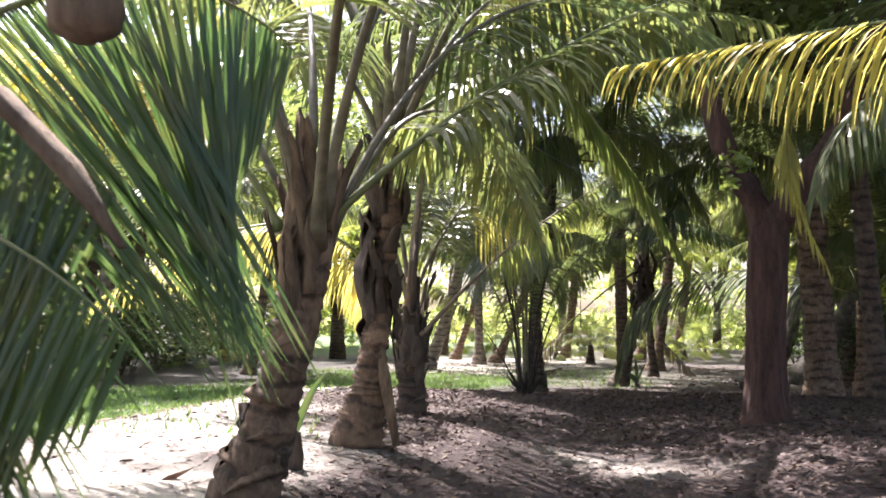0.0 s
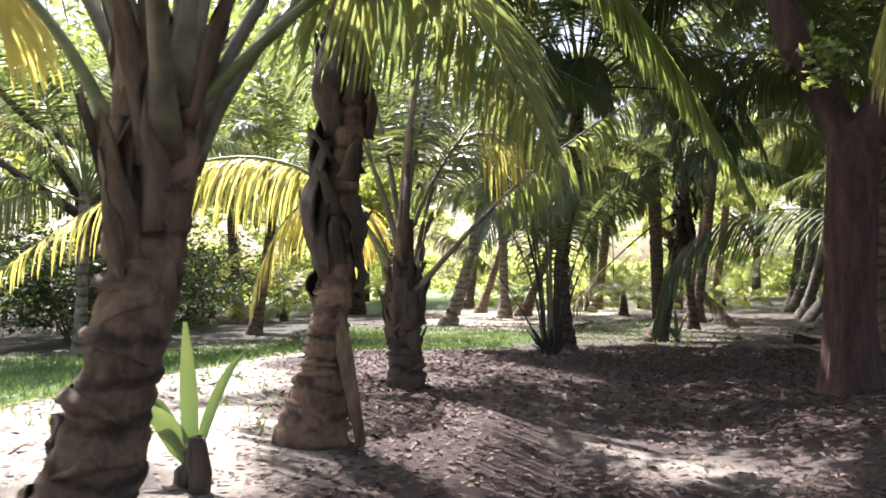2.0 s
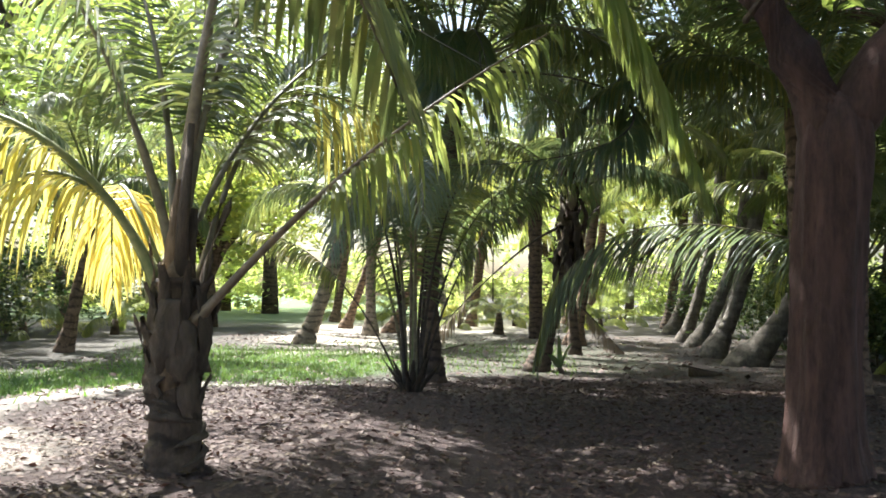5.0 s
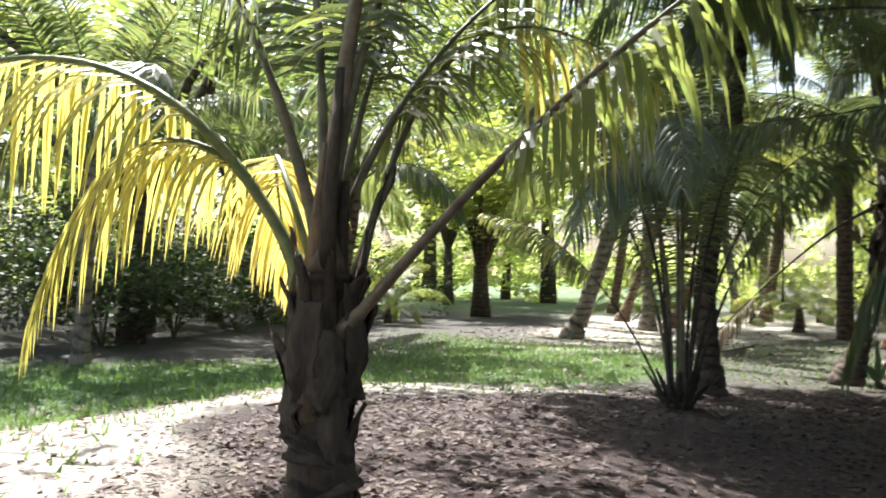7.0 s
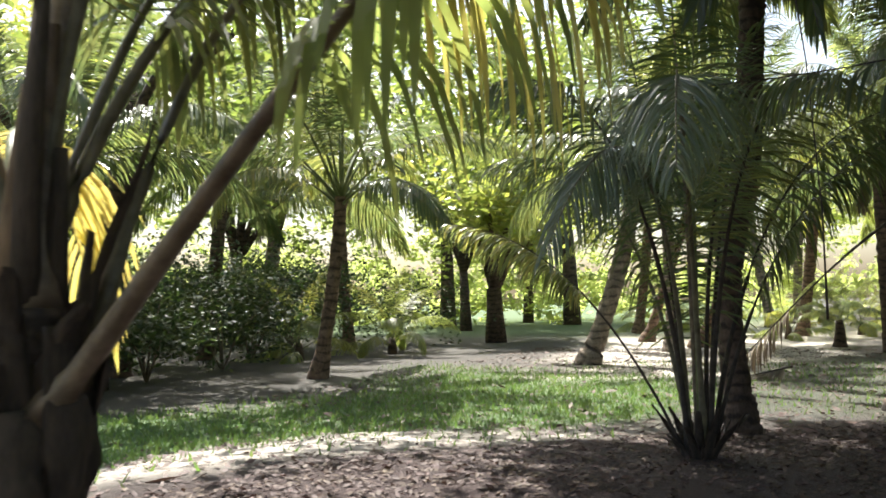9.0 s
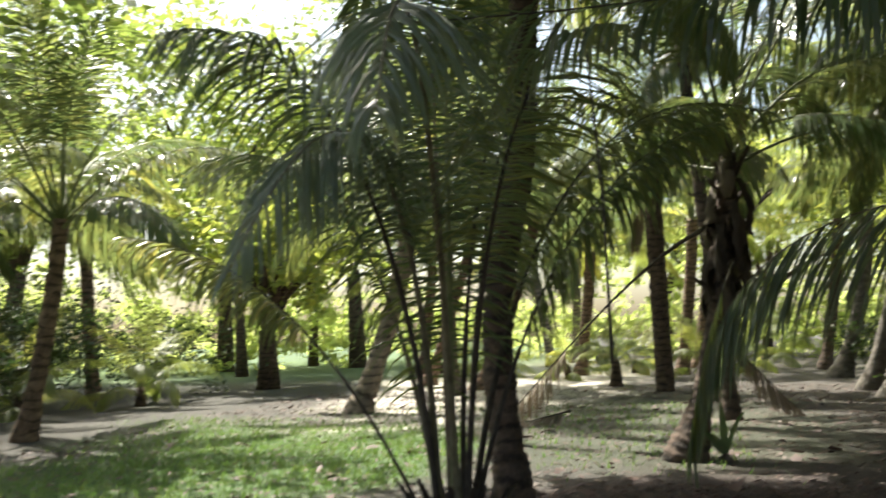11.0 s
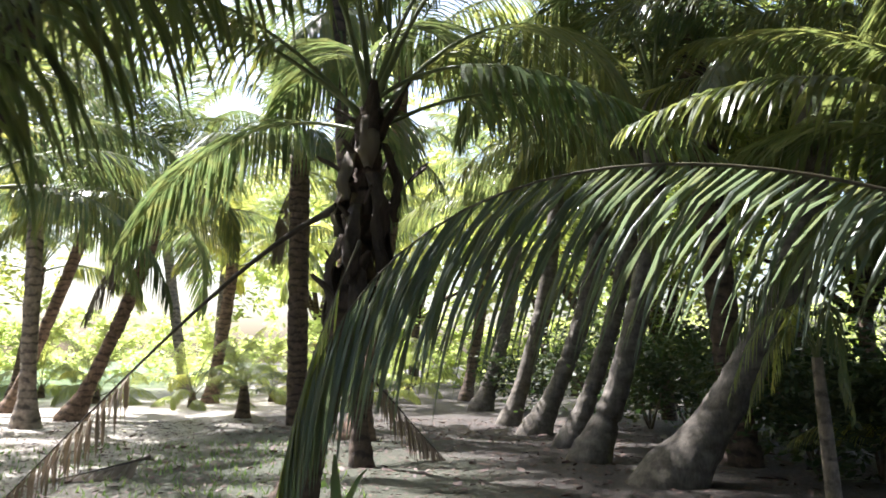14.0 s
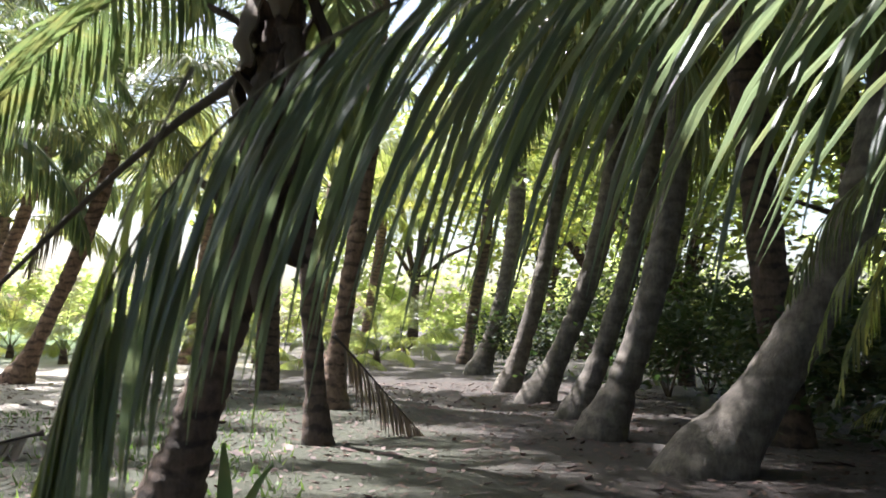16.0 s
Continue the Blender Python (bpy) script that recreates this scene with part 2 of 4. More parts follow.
# lit copy of the palm leaflet, sunlight in its colour; also for olive-yellow fronds
SUNNY = leaf_material("sunlit_tinted_leaflet", [(0.0, (0.09, 0.125, 0.05)), (0.6, (0.17, 0.2, 0.07)), (1.0, (0.3, 0.28, 0.09))], (2.6, 2.5, 1.7), 0.4, 0.55)
FRONDS = {}
SUNNY_BLADES = {}
for kind, specs in {
    "up": [(4.2, 80, 60, 0.05), (4.5, 74, 75, -0.08), (4.0, 84, 50, 0.0)],
    "mid": [(4.3, 56, 95, 0.08), (4.5, 48, 90, -0.06), (4.1, 62, 115, 0.03)],
    "low": [(4.1, 30, 95, 0.06), (4.3, 18, 85, -0.1), (3.9, 38, 120, 0.0)],
    "dead": [(3.0, -25, 60, 0.05), (2.6, -45, 40, -0.05)],
}.items():
    for j, (L, e0, bend, sway) in enumerate(specs):
        rng = np.random.default_rng(len(FRONDS) * 17 + j)
        c = arc(L, e0, bend, 1.4, 16, sway)
        v, f = leaflets(c, rng, 92 if kind != "dead" else 45, 0.24 if kind != "up" else 0.32, 0.95, 0.034, 0.75, 0.85, 0.2 if kind != "dead" else -0.2, {"up": 0.5, "mid": 0.7, "low": 0.85, "dead": 1.4}[kind])
        rv, rf = rachis(c, 0.032)
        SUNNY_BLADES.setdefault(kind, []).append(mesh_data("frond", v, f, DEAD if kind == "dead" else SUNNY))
        FRONDS.setdefault(kind, []).append((mesh_data("frond", v, f, DEAD if kind == "dead" else FROND), mesh_data("rachis", rv, rf, STALK_BROWN if kind == "dead" else STALK, True)))


def crown(palm, top, n, size, rng, lo=0.0, hi=1.0, dead=2, turn=0.0, skip=(), sunny=False):
    """n fronds round the top of a palm, from upright young ones to drooping old ones; skip: sectors (from, to in
    degrees) left bare; sunny: leaflets with sunlight in their colour.
    """
    for i in range(n + dead):
        age = lo + (hi - lo) * i / max(1, n - 1)
        kind = "dead" if i >= n else "up" if age < 0.28 else "mid" if age < 0.66 else "low"
        az = (turn + i * 137.5 + rng.uniform(-12, 12)) % 360
        if any(a <= az <= b for a, b in skip):
            continue
        pick = rng.integers(len(FRONDS[kind]))
        leaf, stalk = FRONDS[kind][pick]
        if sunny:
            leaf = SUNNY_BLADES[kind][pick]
        s = size * rng.uniform(0.85, 1.12)
        m = Matrix.Translation(Vector(top) + Vector((0, 0, -0.3 * age))) @ pose(0, 0, 0, 0, 0, az) @ pose(0, 0, 0, rng.uniform(-18, 18), rng.uniform(-8, 8), 0) @ Matrix.Scale(s, 4)
        fr = part("frond", leaf, palm, "dry brown hanging frond" if kind == "dead" else "", m)
        part("rachis", stalk, fr)


def free_frond(palm, pts, mat, rng, r0=0.03, stalk=None, label="", **kw):
    """One frond with its own sweep, given as four Bezier points relative to the palm's base."""
    c = bezier(*pts, 26)
    v, f = leaflets(c, rng, **kw)
    fr = part("frond", mesh_data("frond", v, f, mat), palm, label)
    part("rachis", mesh_data("rachis", *rachis(c, r0, 8), stalk or STALK, True), fr)
    return fr


def trunk_line(top, k, n):
    """Centre line from the origin to top: leans out at the foot, then rises; k above 1 bends it upright."""
    return [Vector((top[0] * (1 - (1 - s) ** k), top[1] * (1 - (1 - s) ** k), top[2] * s)) for s in np.linspace(0, 1, n)]


def trunk_radius(z, r_foot, r):
    return r + (r_foot - r) * math.exp(-(z / 0.45) ** 1.5)


def trunk_mesh(top, k, r_foot, r, mat, rng, fine, rings=0.11, bow=0.0):
    n = max(8, int(top[2] / (0.03 if fine else 0.1)))
    line = [p + Vector((bow * math.sin(math.pi * min(1.0, p.z / 3.4)), 0, 0)) for p in trunk_line(top, k, n)]
    rings = rings if fine else 0.05
    radii = []
    for i in range(n):
        z = top[2] * i / (n - 1)
        ringed = 1 + rings * (((i * 0.34) % 1.0) - 0.5) + rng.normal(0, 0.015)
        radii.append(trunk_radius(z, r_foot, r) * ringed)
    v, f = tube([line[0] - (line[1] - line[0]).normalized() * (0.2 if fine else 0.5)] + line, radii[:1] + radii, 22 if fine else 14)
    v = [p + Vector((noise.noise(p * 4), noise.noise(p * 4 + Vector((9, 0, 0))), 0)) * 0.022 + Vector((noise.noise(p * 11), noise.noise(p * 11 + Vector((9, 0, 0))), 0)) * 0.018 for p in v]
    return mesh_data("trunk", v, f, mat, True), line


def boot_mesh(length, width, mat, curl):
    """Old leaf base: a broad clasping foot that narrows to a torn tip, thick along its keel."""
    v, f = [], []
    for i in range(7):
        q = i / 6
        w = width * (1 - 0.62 * q ** 0.7)
        out = 0.02 + curl * q ** 1.6
        th = 0.035 * (1 - 0.6 * q)
        for x, d in ((-1, -0.5), (-0.5, 0.5), (0.5, 0.5), (1, -0.5), (0, -0.3)):
            k = Vector((q * 3.1 + curl * 40, x * 1.7, length * 9))
            v.append((out + th * d + 0.03 * noise.noise(k), w * 0.5 * x * (1 + 0.35 * noise.noise(k * 2.3)), length * q * (1 + 0.3 * q * noise.noise(Vector((x * 2.1, length * 11, curl * 9))))))
    for i in range(6):
        for k in range(5):
            a, b = i * 5 + k, i * 5 + (k + 1) % 5
            f.append((a, b, b + 5, a + 5))
    f += [(4, 3, 2, 1, 0), (30, 31, 32, 33, 34)]
    return mesh_data("leaf_base", v, f, mat, True)


BOOTS = [boot_mesh(0.42, 0.19, BOOT, 0.06), boot_mesh(0.6, 0.17, BOOT, 0.10), boot_mesh(0.34, 0.2, BOOT_DARK, 0.10), boot_mesh(0.7, 0.2, BOOT_DARK, 0.1)]


def boots(palm, line, r, z0, z1, count, rng, pick=(0, 1, 2, 3), hang=0, size=1.0, flare=(-4, 10)):
    h = line[-1].z
    for i in range(count):
        z = z0 + (z1 - z0) * (i + rng.random() * 0.6) / count
        p = line[min(len(line) - 1, int(z / h * (len(line) - 1)))]
        az = i * 137.5 + rng.uniform(-15, 15)
        tip = 180 if rng.random() < hang else rng.uniform(*flare)
        me = BOOTS[pick[rng.integers(len(pick))]]
        m = Matrix.Translation(p) @ pose(0, 0, 0, 0, 0, az) @ Matrix.Translation((r * 0.88, 0, 0)) @ pose(0, 0, 0, rng.uniform(-12, 12), tip, 0) @ Matrix.Scale(size * rng.uniform(0.7, 1.15), 4)
        part("leaf_base", me, palm, "", m)


def palm(label, base, top, k=1.6, r_foot=0.25, r=0.13, mat=None, seed=0, fine=False, group="palms of the grove", bow=0.0):
    """A palm's base and trunk; top is relative to the base. Returns the thing, the trunk's line and its random numbers."""
    rng = np.random.default_rng(seed)
    p = thing("palm_tree", base, label, "palm tree", group)
    me, line = trunk_mesh(top, k, r_foot, r, mat or BARK, rng, fine, bow=bow)
    part("trunk", me, p)
    return p, line, rng


def scars(p, line, r_foot, r, z0, z1, count, rng, mat, tilt=0.22, proud=0.02, deep=0.05):
    """Old leaf scars: raised collars that clasp part of the trunk, tilted, with a torn lower lip."""
    h = line[-1].z
    for i in range(count):
        z = z0 + (z1 - z0) * (i + rng.random() * 0.5) / count
        c = line[min(len(line) - 1, int(z / h * (len(line) - 1)))]
        R = trunk_radius(z, r_foot, r) * 1.02
        az, span, lean = rng.uniform(0, 6.28), rng.uniform(2.6, 4.6), rng.uniform(0.5, 1.0) * tilt
        n, v, f = 18, [], []
        for j in range(n):
            q = j / (n - 1)
            a = az + span * (q - 0.5)
            fade = math.sin(math.pi * q) ** 0.5
            wob = noise.noise(Vector((a * 2.3, z * 9, i)))
            zz = c.z + lean * math.cos(a - az) * R * 3 + 0.014 * wob
            d = Vector((math.cos(a), math.sin(a), 0))
            for out, up in ((-0.012, deep * (0.7 + 0.5 * wob)), (proud * fade * (1 + wob), 0.35 * deep), (proud * fade * (1.2 + wob), -0.1 * deep), (-0.012, -0.5 * deep * (1 + 0.8 * wob))):
                v.append(Vector((c.x, c.y, zz)) + d * (R + out) + Vector((0, 0, up * fade)))
        for j in range(n - 1):
            for k in range(3):
                f.append((j * 4 + k, (j + 1) * 4 + k, (j + 1) * 4 + k + 1, j * 4 + k + 1))
        part("leaf_scar", mesh_data("leaf_scar", v, f, mat, True), p)


def sheath(p, at, length, width, az, out, mat, seed, label="", bend=0.25):
    """A dry torn leaf sheath that hangs from the trunk: a curled sheet with ragged edges and some thickness."""
    rows, cols = 16, 7
    d, sd = Vector((math.cos(az), math.sin(az), 0)), Vector((-math.sin(az), math.cos(az), 0))
    front, back = [], []
    for i in range(rows):
        q = i / (rows - 1)
        w = width * (0.45 + 0.75 * math.sin(math.pi * (0.12 + 0.72 * q))) * (1 - 0.55 * max(0, q - 0.75) * 4 * 0.8)
        for j in range(cols):
            u = j / (cols - 1) * 2 - 1
            k = Vector((u * 2.2, q * 4.0, seed * 3.7))
            rag = 1 + 0.3 * noise.noise(k * 1.7)
            o = out * math.sin(math.pi * min(1, q * 1.1)) * 0.8 + bend * q * q - 0.32 * width * u * u + 0.05 * noise.noise(k * 1.1)
            drop = -length * q * (1 + 0.14 * noise.noise(Vector((u * 3.1, seed, 0))) * q) + 0.06 * math.sin(min(1, q * 4) * math.pi)
            pt = Vector(at) + d * o + sd * (u * w * 0.5 * rag) + Vector((0, 0, drop))
            front.append(pt)
            back.append(pt - d * 0.014)
    v, f, m = front + back, [], rows * cols
    for i in range(rows - 1):
        for j in range(cols - 1):
            a, b = i * cols + j, i * cols + j + 1
            f.append((a, b, b + cols, a + cols))
            f.append((a + m, a + cols + m, b + cols + m, b + m))
        for a in (i * cols, i * cols + cols - 1):
            f.append((a, a + cols, a + cols + m, a + m))
    for j in range(cols - 1):
        for a in (j, (rows - 1) * cols + j):
            f.append((a, a + 1, a + 1 + m, a + m))
    part("sheath", mesh_data("sheath", v, f, mat, True), p, label)


# ---- ground ----
def smooth(a, b, x):
    q = np.clip((x - a) / (b - a), 0, 1)
    return q * q * (3 - 2 * q)


def wobble(x, y, s, off=0.0):
    return np.array([noise.noise(Vector((u / s + off, w / s, off))) for u, w in zip(np.ravel(x), np.ravel(y))]).reshape(np.shape(x))


def height(x, y):
    x, y = np.asarray(x, float), np.asarray(y, float)
    bank = (0.05 + 0.28 * (1 - np.exp(-((x - 0.55) / 1.5) ** 2))) * (1 - smooth(15, 20.5, y)) * smooth(-7.5, -4.5, x) * (1 - smooth(5, 9, x))
    return bank


def litter_amount(x, y):
    """Brown leaf litter under the near palms, ending along a curved edge on the left, thinned where a pool of sun is
    painted.
    """
    edge = np.interp(y, [0, 7, 10, 13, 15.5, 17.6, 19.8, 22, 30], [-2.0, -2.1, -3.2, -4.6, -4.1, -3.0, -1.8, 0.5, 1.5])
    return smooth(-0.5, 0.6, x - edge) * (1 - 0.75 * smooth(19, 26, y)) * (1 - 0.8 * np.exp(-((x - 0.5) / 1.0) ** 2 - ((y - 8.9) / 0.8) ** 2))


def grass_amount(x, y):
    inner = np.interp(y, [0, 9, 13, 15.6, 17.9, 19.8, 23, 26, 29], [-5.5, -6.0, -6.2, -5.8, -4.8, -2.4, -1.0, -1.5, -3.0])
    band = smooth(0.0, 1.2, inner - x) * (1 - smooth(24, 29, y + 0.35 * (x + 4))) * (1 - smooth(4.5, 8, inner - x))
    far = smooth(42, 52, y) * smooth(0, 10, 2 - x) * 0.8
    patch = 0.2 * smooth(21, 24, y) * (1 - smooth(32, 38, y)) * smooth(-3, 0, x) * (1 - smooth(3, 5, x))
    return np.clip(band + far + patch, 0, 1)


def pale_amount(x, y):
    """Bare pale sand: a strip left of the litter and a sunny clearing far ahead, widened to paint in sunlight; also a
    painted pool of sun on the path.
    """
    edge = np.interp(y, [0, 7, 10, 13, 15.5, 17.6, 19.8, 22], [-2.0, -2.1, -3.2, -4.6, -4.1, -3.0, -1.8, 0.0])
    strip = smooth(-0.3, 0.6, edge - x) * (1 - smooth(3.0, 5.0, edge - x)) * (1 - smooth(18, 22, y))
    clearing = smooth(24, 27, y) * (1 - smooth(56, 64, y)) * (1 - smooth(1.2, 3.5, np.abs(x + 3.4) - 0.16 * (y - 28)))
    # pool of sunlight on the path, painted as pale ground
    sun_spot = np.exp(-((x - 0.5) / 1.0) ** 2 - ((y - 8.9) / 0.8) ** 2)
    return np.clip(strip + clearing + sun_spot, 0.0, 1.0)


def spaced(a, b, step):
    inner = list(np.arange(a, b + 1e-6, step))
    lo, hi, s = [], [], step
    while s < 130:
        s *= 1.5
        lo.append((lo[-1] if lo else a) - s)
        hi.append((hi[-1] if hi else b) + s)
    return np.array(lo[::-1] + inner + hi)


gx, gy = spaced(-9, 9, 0.16), spaced(-3, 32, 0.16)
XX, YY = np.meshgrid(gx, gy)
ZZ = height(XX, YY) + 0.035 * wobble(XX, YY, 1.6) + 0.02 * wobble(XX, YY, 0.45, 5.0) - 0.01
nx, ny = len(gx), len(gy)
idx = np.arange(nx * ny).reshape(ny, nx)
quads = np.stack([idx[:-1, :-1], idx[:-1, 1:], idx[1:, 1:], idx[1:, :-1]], -1).reshape(-1, 4)
WARP = 1.3 * wobble(XX, YY, 2.2, 3.0) + 0.5 * wobble(XX, YY, 0.6, 8.0)

GROUND, nt, b = material("sandy_soil", 0.95)
v = coords(nt)
la = nt.nodes.new("ShaderNodeAttribute")
la.attribute_name = "litter"
ga = nt.nodes.new("ShaderNodeAttribute")
ga.attribute_name = "grass"
n1, n2, n3 = noise_tex(nt, v, 0.7, 6.0, 0.65), noise_tex(nt, v, 7.0, 7.0, 0.75), noise_tex(nt, v, 45.0, 5.0, 0.8)
pale = nt.nodes.new("ShaderNodeAttribute")
pale.attribute_name = "pale"
soil = mix(nt, n1, (0.03, 0.027, 0.023), (0.072, 0.066, 0.056))
sand = mix(nt, pale.outputs["Fac"], soil, mix(nt, n1, (0.37, 0.33, 0.28), (0.53, 0.485, 0.42)))
sand = mix(nt, ramp(nt, n2, [(0.5, (0, 0, 0)), (0.68, (0.6, 0.6, 0.6))]), sand, (0.13, 0.10, 0.08))
brown = ramp(nt, n3, [(0.3, (0.016, 0.009, 0.008)), (0.55, (0.043, 0.023, 0.02)), (0.75, (0.084, 0.053, 0.045))])
brown = mix(nt, ramp(nt, n2, [(0.45, (0, 0, 0)), (0.7, (0.6, 0.6, 0.6))]), brown, (0.045, 0.03, 0.026))
lawn = ramp(nt, n3, [(0.3, (0.035, 0.07, 0.02)), (0.55, (0.08, 0.14, 0.04)), (0.8, (0.17, 0.20, 0.08))])
col = mix(nt, la.outputs["Fac"], sand, brown)
gm = nt.nodes.new("ShaderNodeMath")
gm.operation = "MULTIPLY"
nt.links.new(ga.outputs["Fac"], gm.inputs[0])
nt.links.new(ramp(nt, n2, [(0.3, (0.35, 0.35, 0.35)), (0.5, (1, 1, 1))]), gm.inputs[1])
col = mix(nt, gm.outputs[0], col, lawn)
nt.links.new(col, b.inputs["Base Color"])
bump(nt, b, mix(nt, 0.45, n2, n3), 1.0, 0.06)

me = bpy.data.meshes.new("ground")
me.from_pydata(np.stack([XX.ravel(), YY.ravel(), ZZ.ravel()], 1).tolist(), [], quads.tolist())
me.materials.append(GROUND)
me.polygons.foreach_set("use_smooth", [True] * len(me.polygons))
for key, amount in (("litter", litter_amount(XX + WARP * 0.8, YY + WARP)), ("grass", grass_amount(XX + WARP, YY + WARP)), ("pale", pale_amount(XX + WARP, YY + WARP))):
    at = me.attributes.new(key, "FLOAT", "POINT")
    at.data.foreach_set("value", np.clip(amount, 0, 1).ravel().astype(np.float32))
ground = tagged(new("ground", me), "sandy ground with brown leaf litter and patches of grass", "ground", kind="structure")


def ground_z(x, y):
    i = int(np.clip(np.searchsorted(gx, x), 1, nx - 1))
    j = int(np.clip(np.searchsorted(gy, y), 1, ny - 1))
    return float(ZZ[j, i])


# ---- the palms that the path passes ----
def at_ground(x, y, dz=0.0):
    return Vector((x, y, ground_z(x, y) + dz))


def stems(p, top, n, rng, stalk, length=4.4, rad=0.045, turn=0.0, lean=(8, 38), skip=(), **kw):
    """Thick bare leaf stalks that rise steeply from a young crown and carry their leaflets higher up."""
    for i in range(n):
        az = (turn + i * 137.5 + rng.uniform(-12, 12)) % 360
        if any(u <= az <= w for u, w in skip):
            continue
        out = radians(lean[0] + (lean[1] - lean[0]) * i / max(1, n - 1))
        c, s = math.cos(radians(az)), math.sin(radians(az))
        L = length * rng.uniform(0.9, 1.1)
        t0 = Vector(top) + Vector((0.08 * c, 0.08 * s, -0.35 * i / n))

        def at(q, bend):
            r, z = L * q * math.sin(out + bend), L * q * math.cos(out + bend)
            return t0 + Vector((c * r, s * r, z))
        free_frond(p, [t0, at(0.33, 0), at(0.7, 0.12), at(0.95, 0.55 + out * 0.6)], FROND, rng, rad, stalk, count=85, start=0.36, length=0.95, width=0.034, forward=0.85, droop=0.75, **kw)


# palm left of the start, its crown beside the eye
pL, line, rng = palm("palm with deep green fronds hanging beside the path", at_ground(-2.5, 2.0), (0.1, 0.0, 1.6), 1.3, 0.26, 0.15, BARK, 21, True)
o = Vector(pL.location)
free_frond(pL, [Vector(q) - o for q in ((-2.2, 1.95, 1.75), (-1.62, 2.15, 2.5), (-1.2, 2.4, 2.56), (-0.93, 2.62, 2.3))], FROND_GREEN, rng, 0.022, count=62, start=0.04, length=1.36, width=0.021, spread=0.15, forward=0.22, lift=-1.0, droop=0.12, segs=4, ragged=0.06, fold=0.25)
free_frond(pL, [Vector(q) - o for q in ((-2.3, 1.9, 1.75), (-1.95, 1.95, 2.1), (-1.65, 2.05, 2.1), (-1.3, 2.2, 1.75))], FROND_GREEN, rng, 0.022, count=52, start=0.04, length=1.4, width=0.021, spread=0.15, forward=0.25, lift=-1.0, droop=0.1, segs=4, ragged=0.06, fold=0.25)
free_frond(pL, [Vector(q) - o for q in ((-2.25, 1.9, 1.6), (-1.85, 1.85, 1.8), (-1.45, 1.9, 1.7), (-1.12, 2.0, 1.35))], FROND_GREEN, rng, 0.02, count=44, start=0.04, length=1.1, width=0.021, spread=0.15, forward=0.25, lift=-1.0, droop=0.1, segs=4, ragged=0.06, fold=0.25)
crown(pL, line[-1], 9, 0.9, rng, dead=0, turn=95, skip=[(0, 110), (260, 360)])
v, f = tube([Vector(q) - o for q in ((-1.92, 1.68, 1.87), (-1.68, 1.8, 1.99), (-1.41, 1.86, 1.94), (-1.23, 1.89, 1.76), (-1.09, 1.9, 1.57))], [0.03, 0.05, 0.062, 0.06, 0.016], 10, 0.5)
part("spathe", mesh_data("spathe", v, f, BOOT, True), pL, "dry brown boat-shaped spathe")
v, f = tube([Vector(q) - o for q in ((-1.25, 1.89, 2.5), (-1.22, 1.89, 2.27), (-1.21, 1.89, 2.16), (-1.21, 1.89, 2.11), (-1.21, 1.89, 2.08))], [0.04, 0.08, 0.1, 0.09, 0.03], 12, 0.8)
part("spathe", mesh_data("spathe", v, f, BOOT, True), pL, "dry brown boat-shaped spathe")

pA, line, rng = palm("leaning palm with ringed trunk and clasping old leaf bases", at_ground(-2.08, 5.18), (0.40, 0.06, 1.85), 1.5, 0.23, 0.135, BARK, 1, True)
boots(pA, line, 0.12, 1.05, 1.85, 16, rng, (0, 1, 1), 0.0, 1.1)
scars(pA, line, 0.23, 0.135, 0.06, 1.3, 15, rng, BARK, 0.2, 0.024, 0.06)
sheath(pA, line[-1] + Vector((-0.1, -0.1, 0.12)), 0.95, 0.17, radians(205), 0.1, BOOT, 3, "dry brown leaf sheath hanging down", 0.1)
sheath(pA, line[-1] + Vector((-0.1, 0.06, 0.3)), 0.7, 0.14, radians(150), 0.14, BOOT_DARK, 5, "", 0.12)
for z, az in ((0.34, -0.35), (0.52, 3.3)):
    sheath(pA, Vector((0.40 * (1 - (1 - z / 1.85) ** 1.5), 0.02, z)) + Vector((0.15 * math.cos(az), 0.15 * math.sin(az), 0.05)), 0.17, 0.13, az, 0.05, BOOT_DARK, z * 20, "", 0.03)
stems(pA, line[-1], 9, rng, STALK_OLD, 4.2, 0.042, 60, (8, 32))
oA = Vector(pA.location)
free_frond(pA, [Vector(q) - oA for q in ((-1.72, 5.25, 1.95), (-1.35, 5.3, 2.3), (-0.6, 5.5, 3.2), (1.0, 6.2, 3.9))], FROND, rng, 0.045, count=60, start=0.42, length=0.8, droop=0.8, segs=4)
free_frond(pA, [Vector(q) - oA for q in ((-1.9, 5.2, 2.0), (-2.1, 5.2, 2.5), (-2.7, 5.1, 3.3), (-4.4, 5.0, 3.3))], FROND_YELLOW, rng, 0.04, count=60, start=0.35, length=0.9, droop=0.9, segs=4)

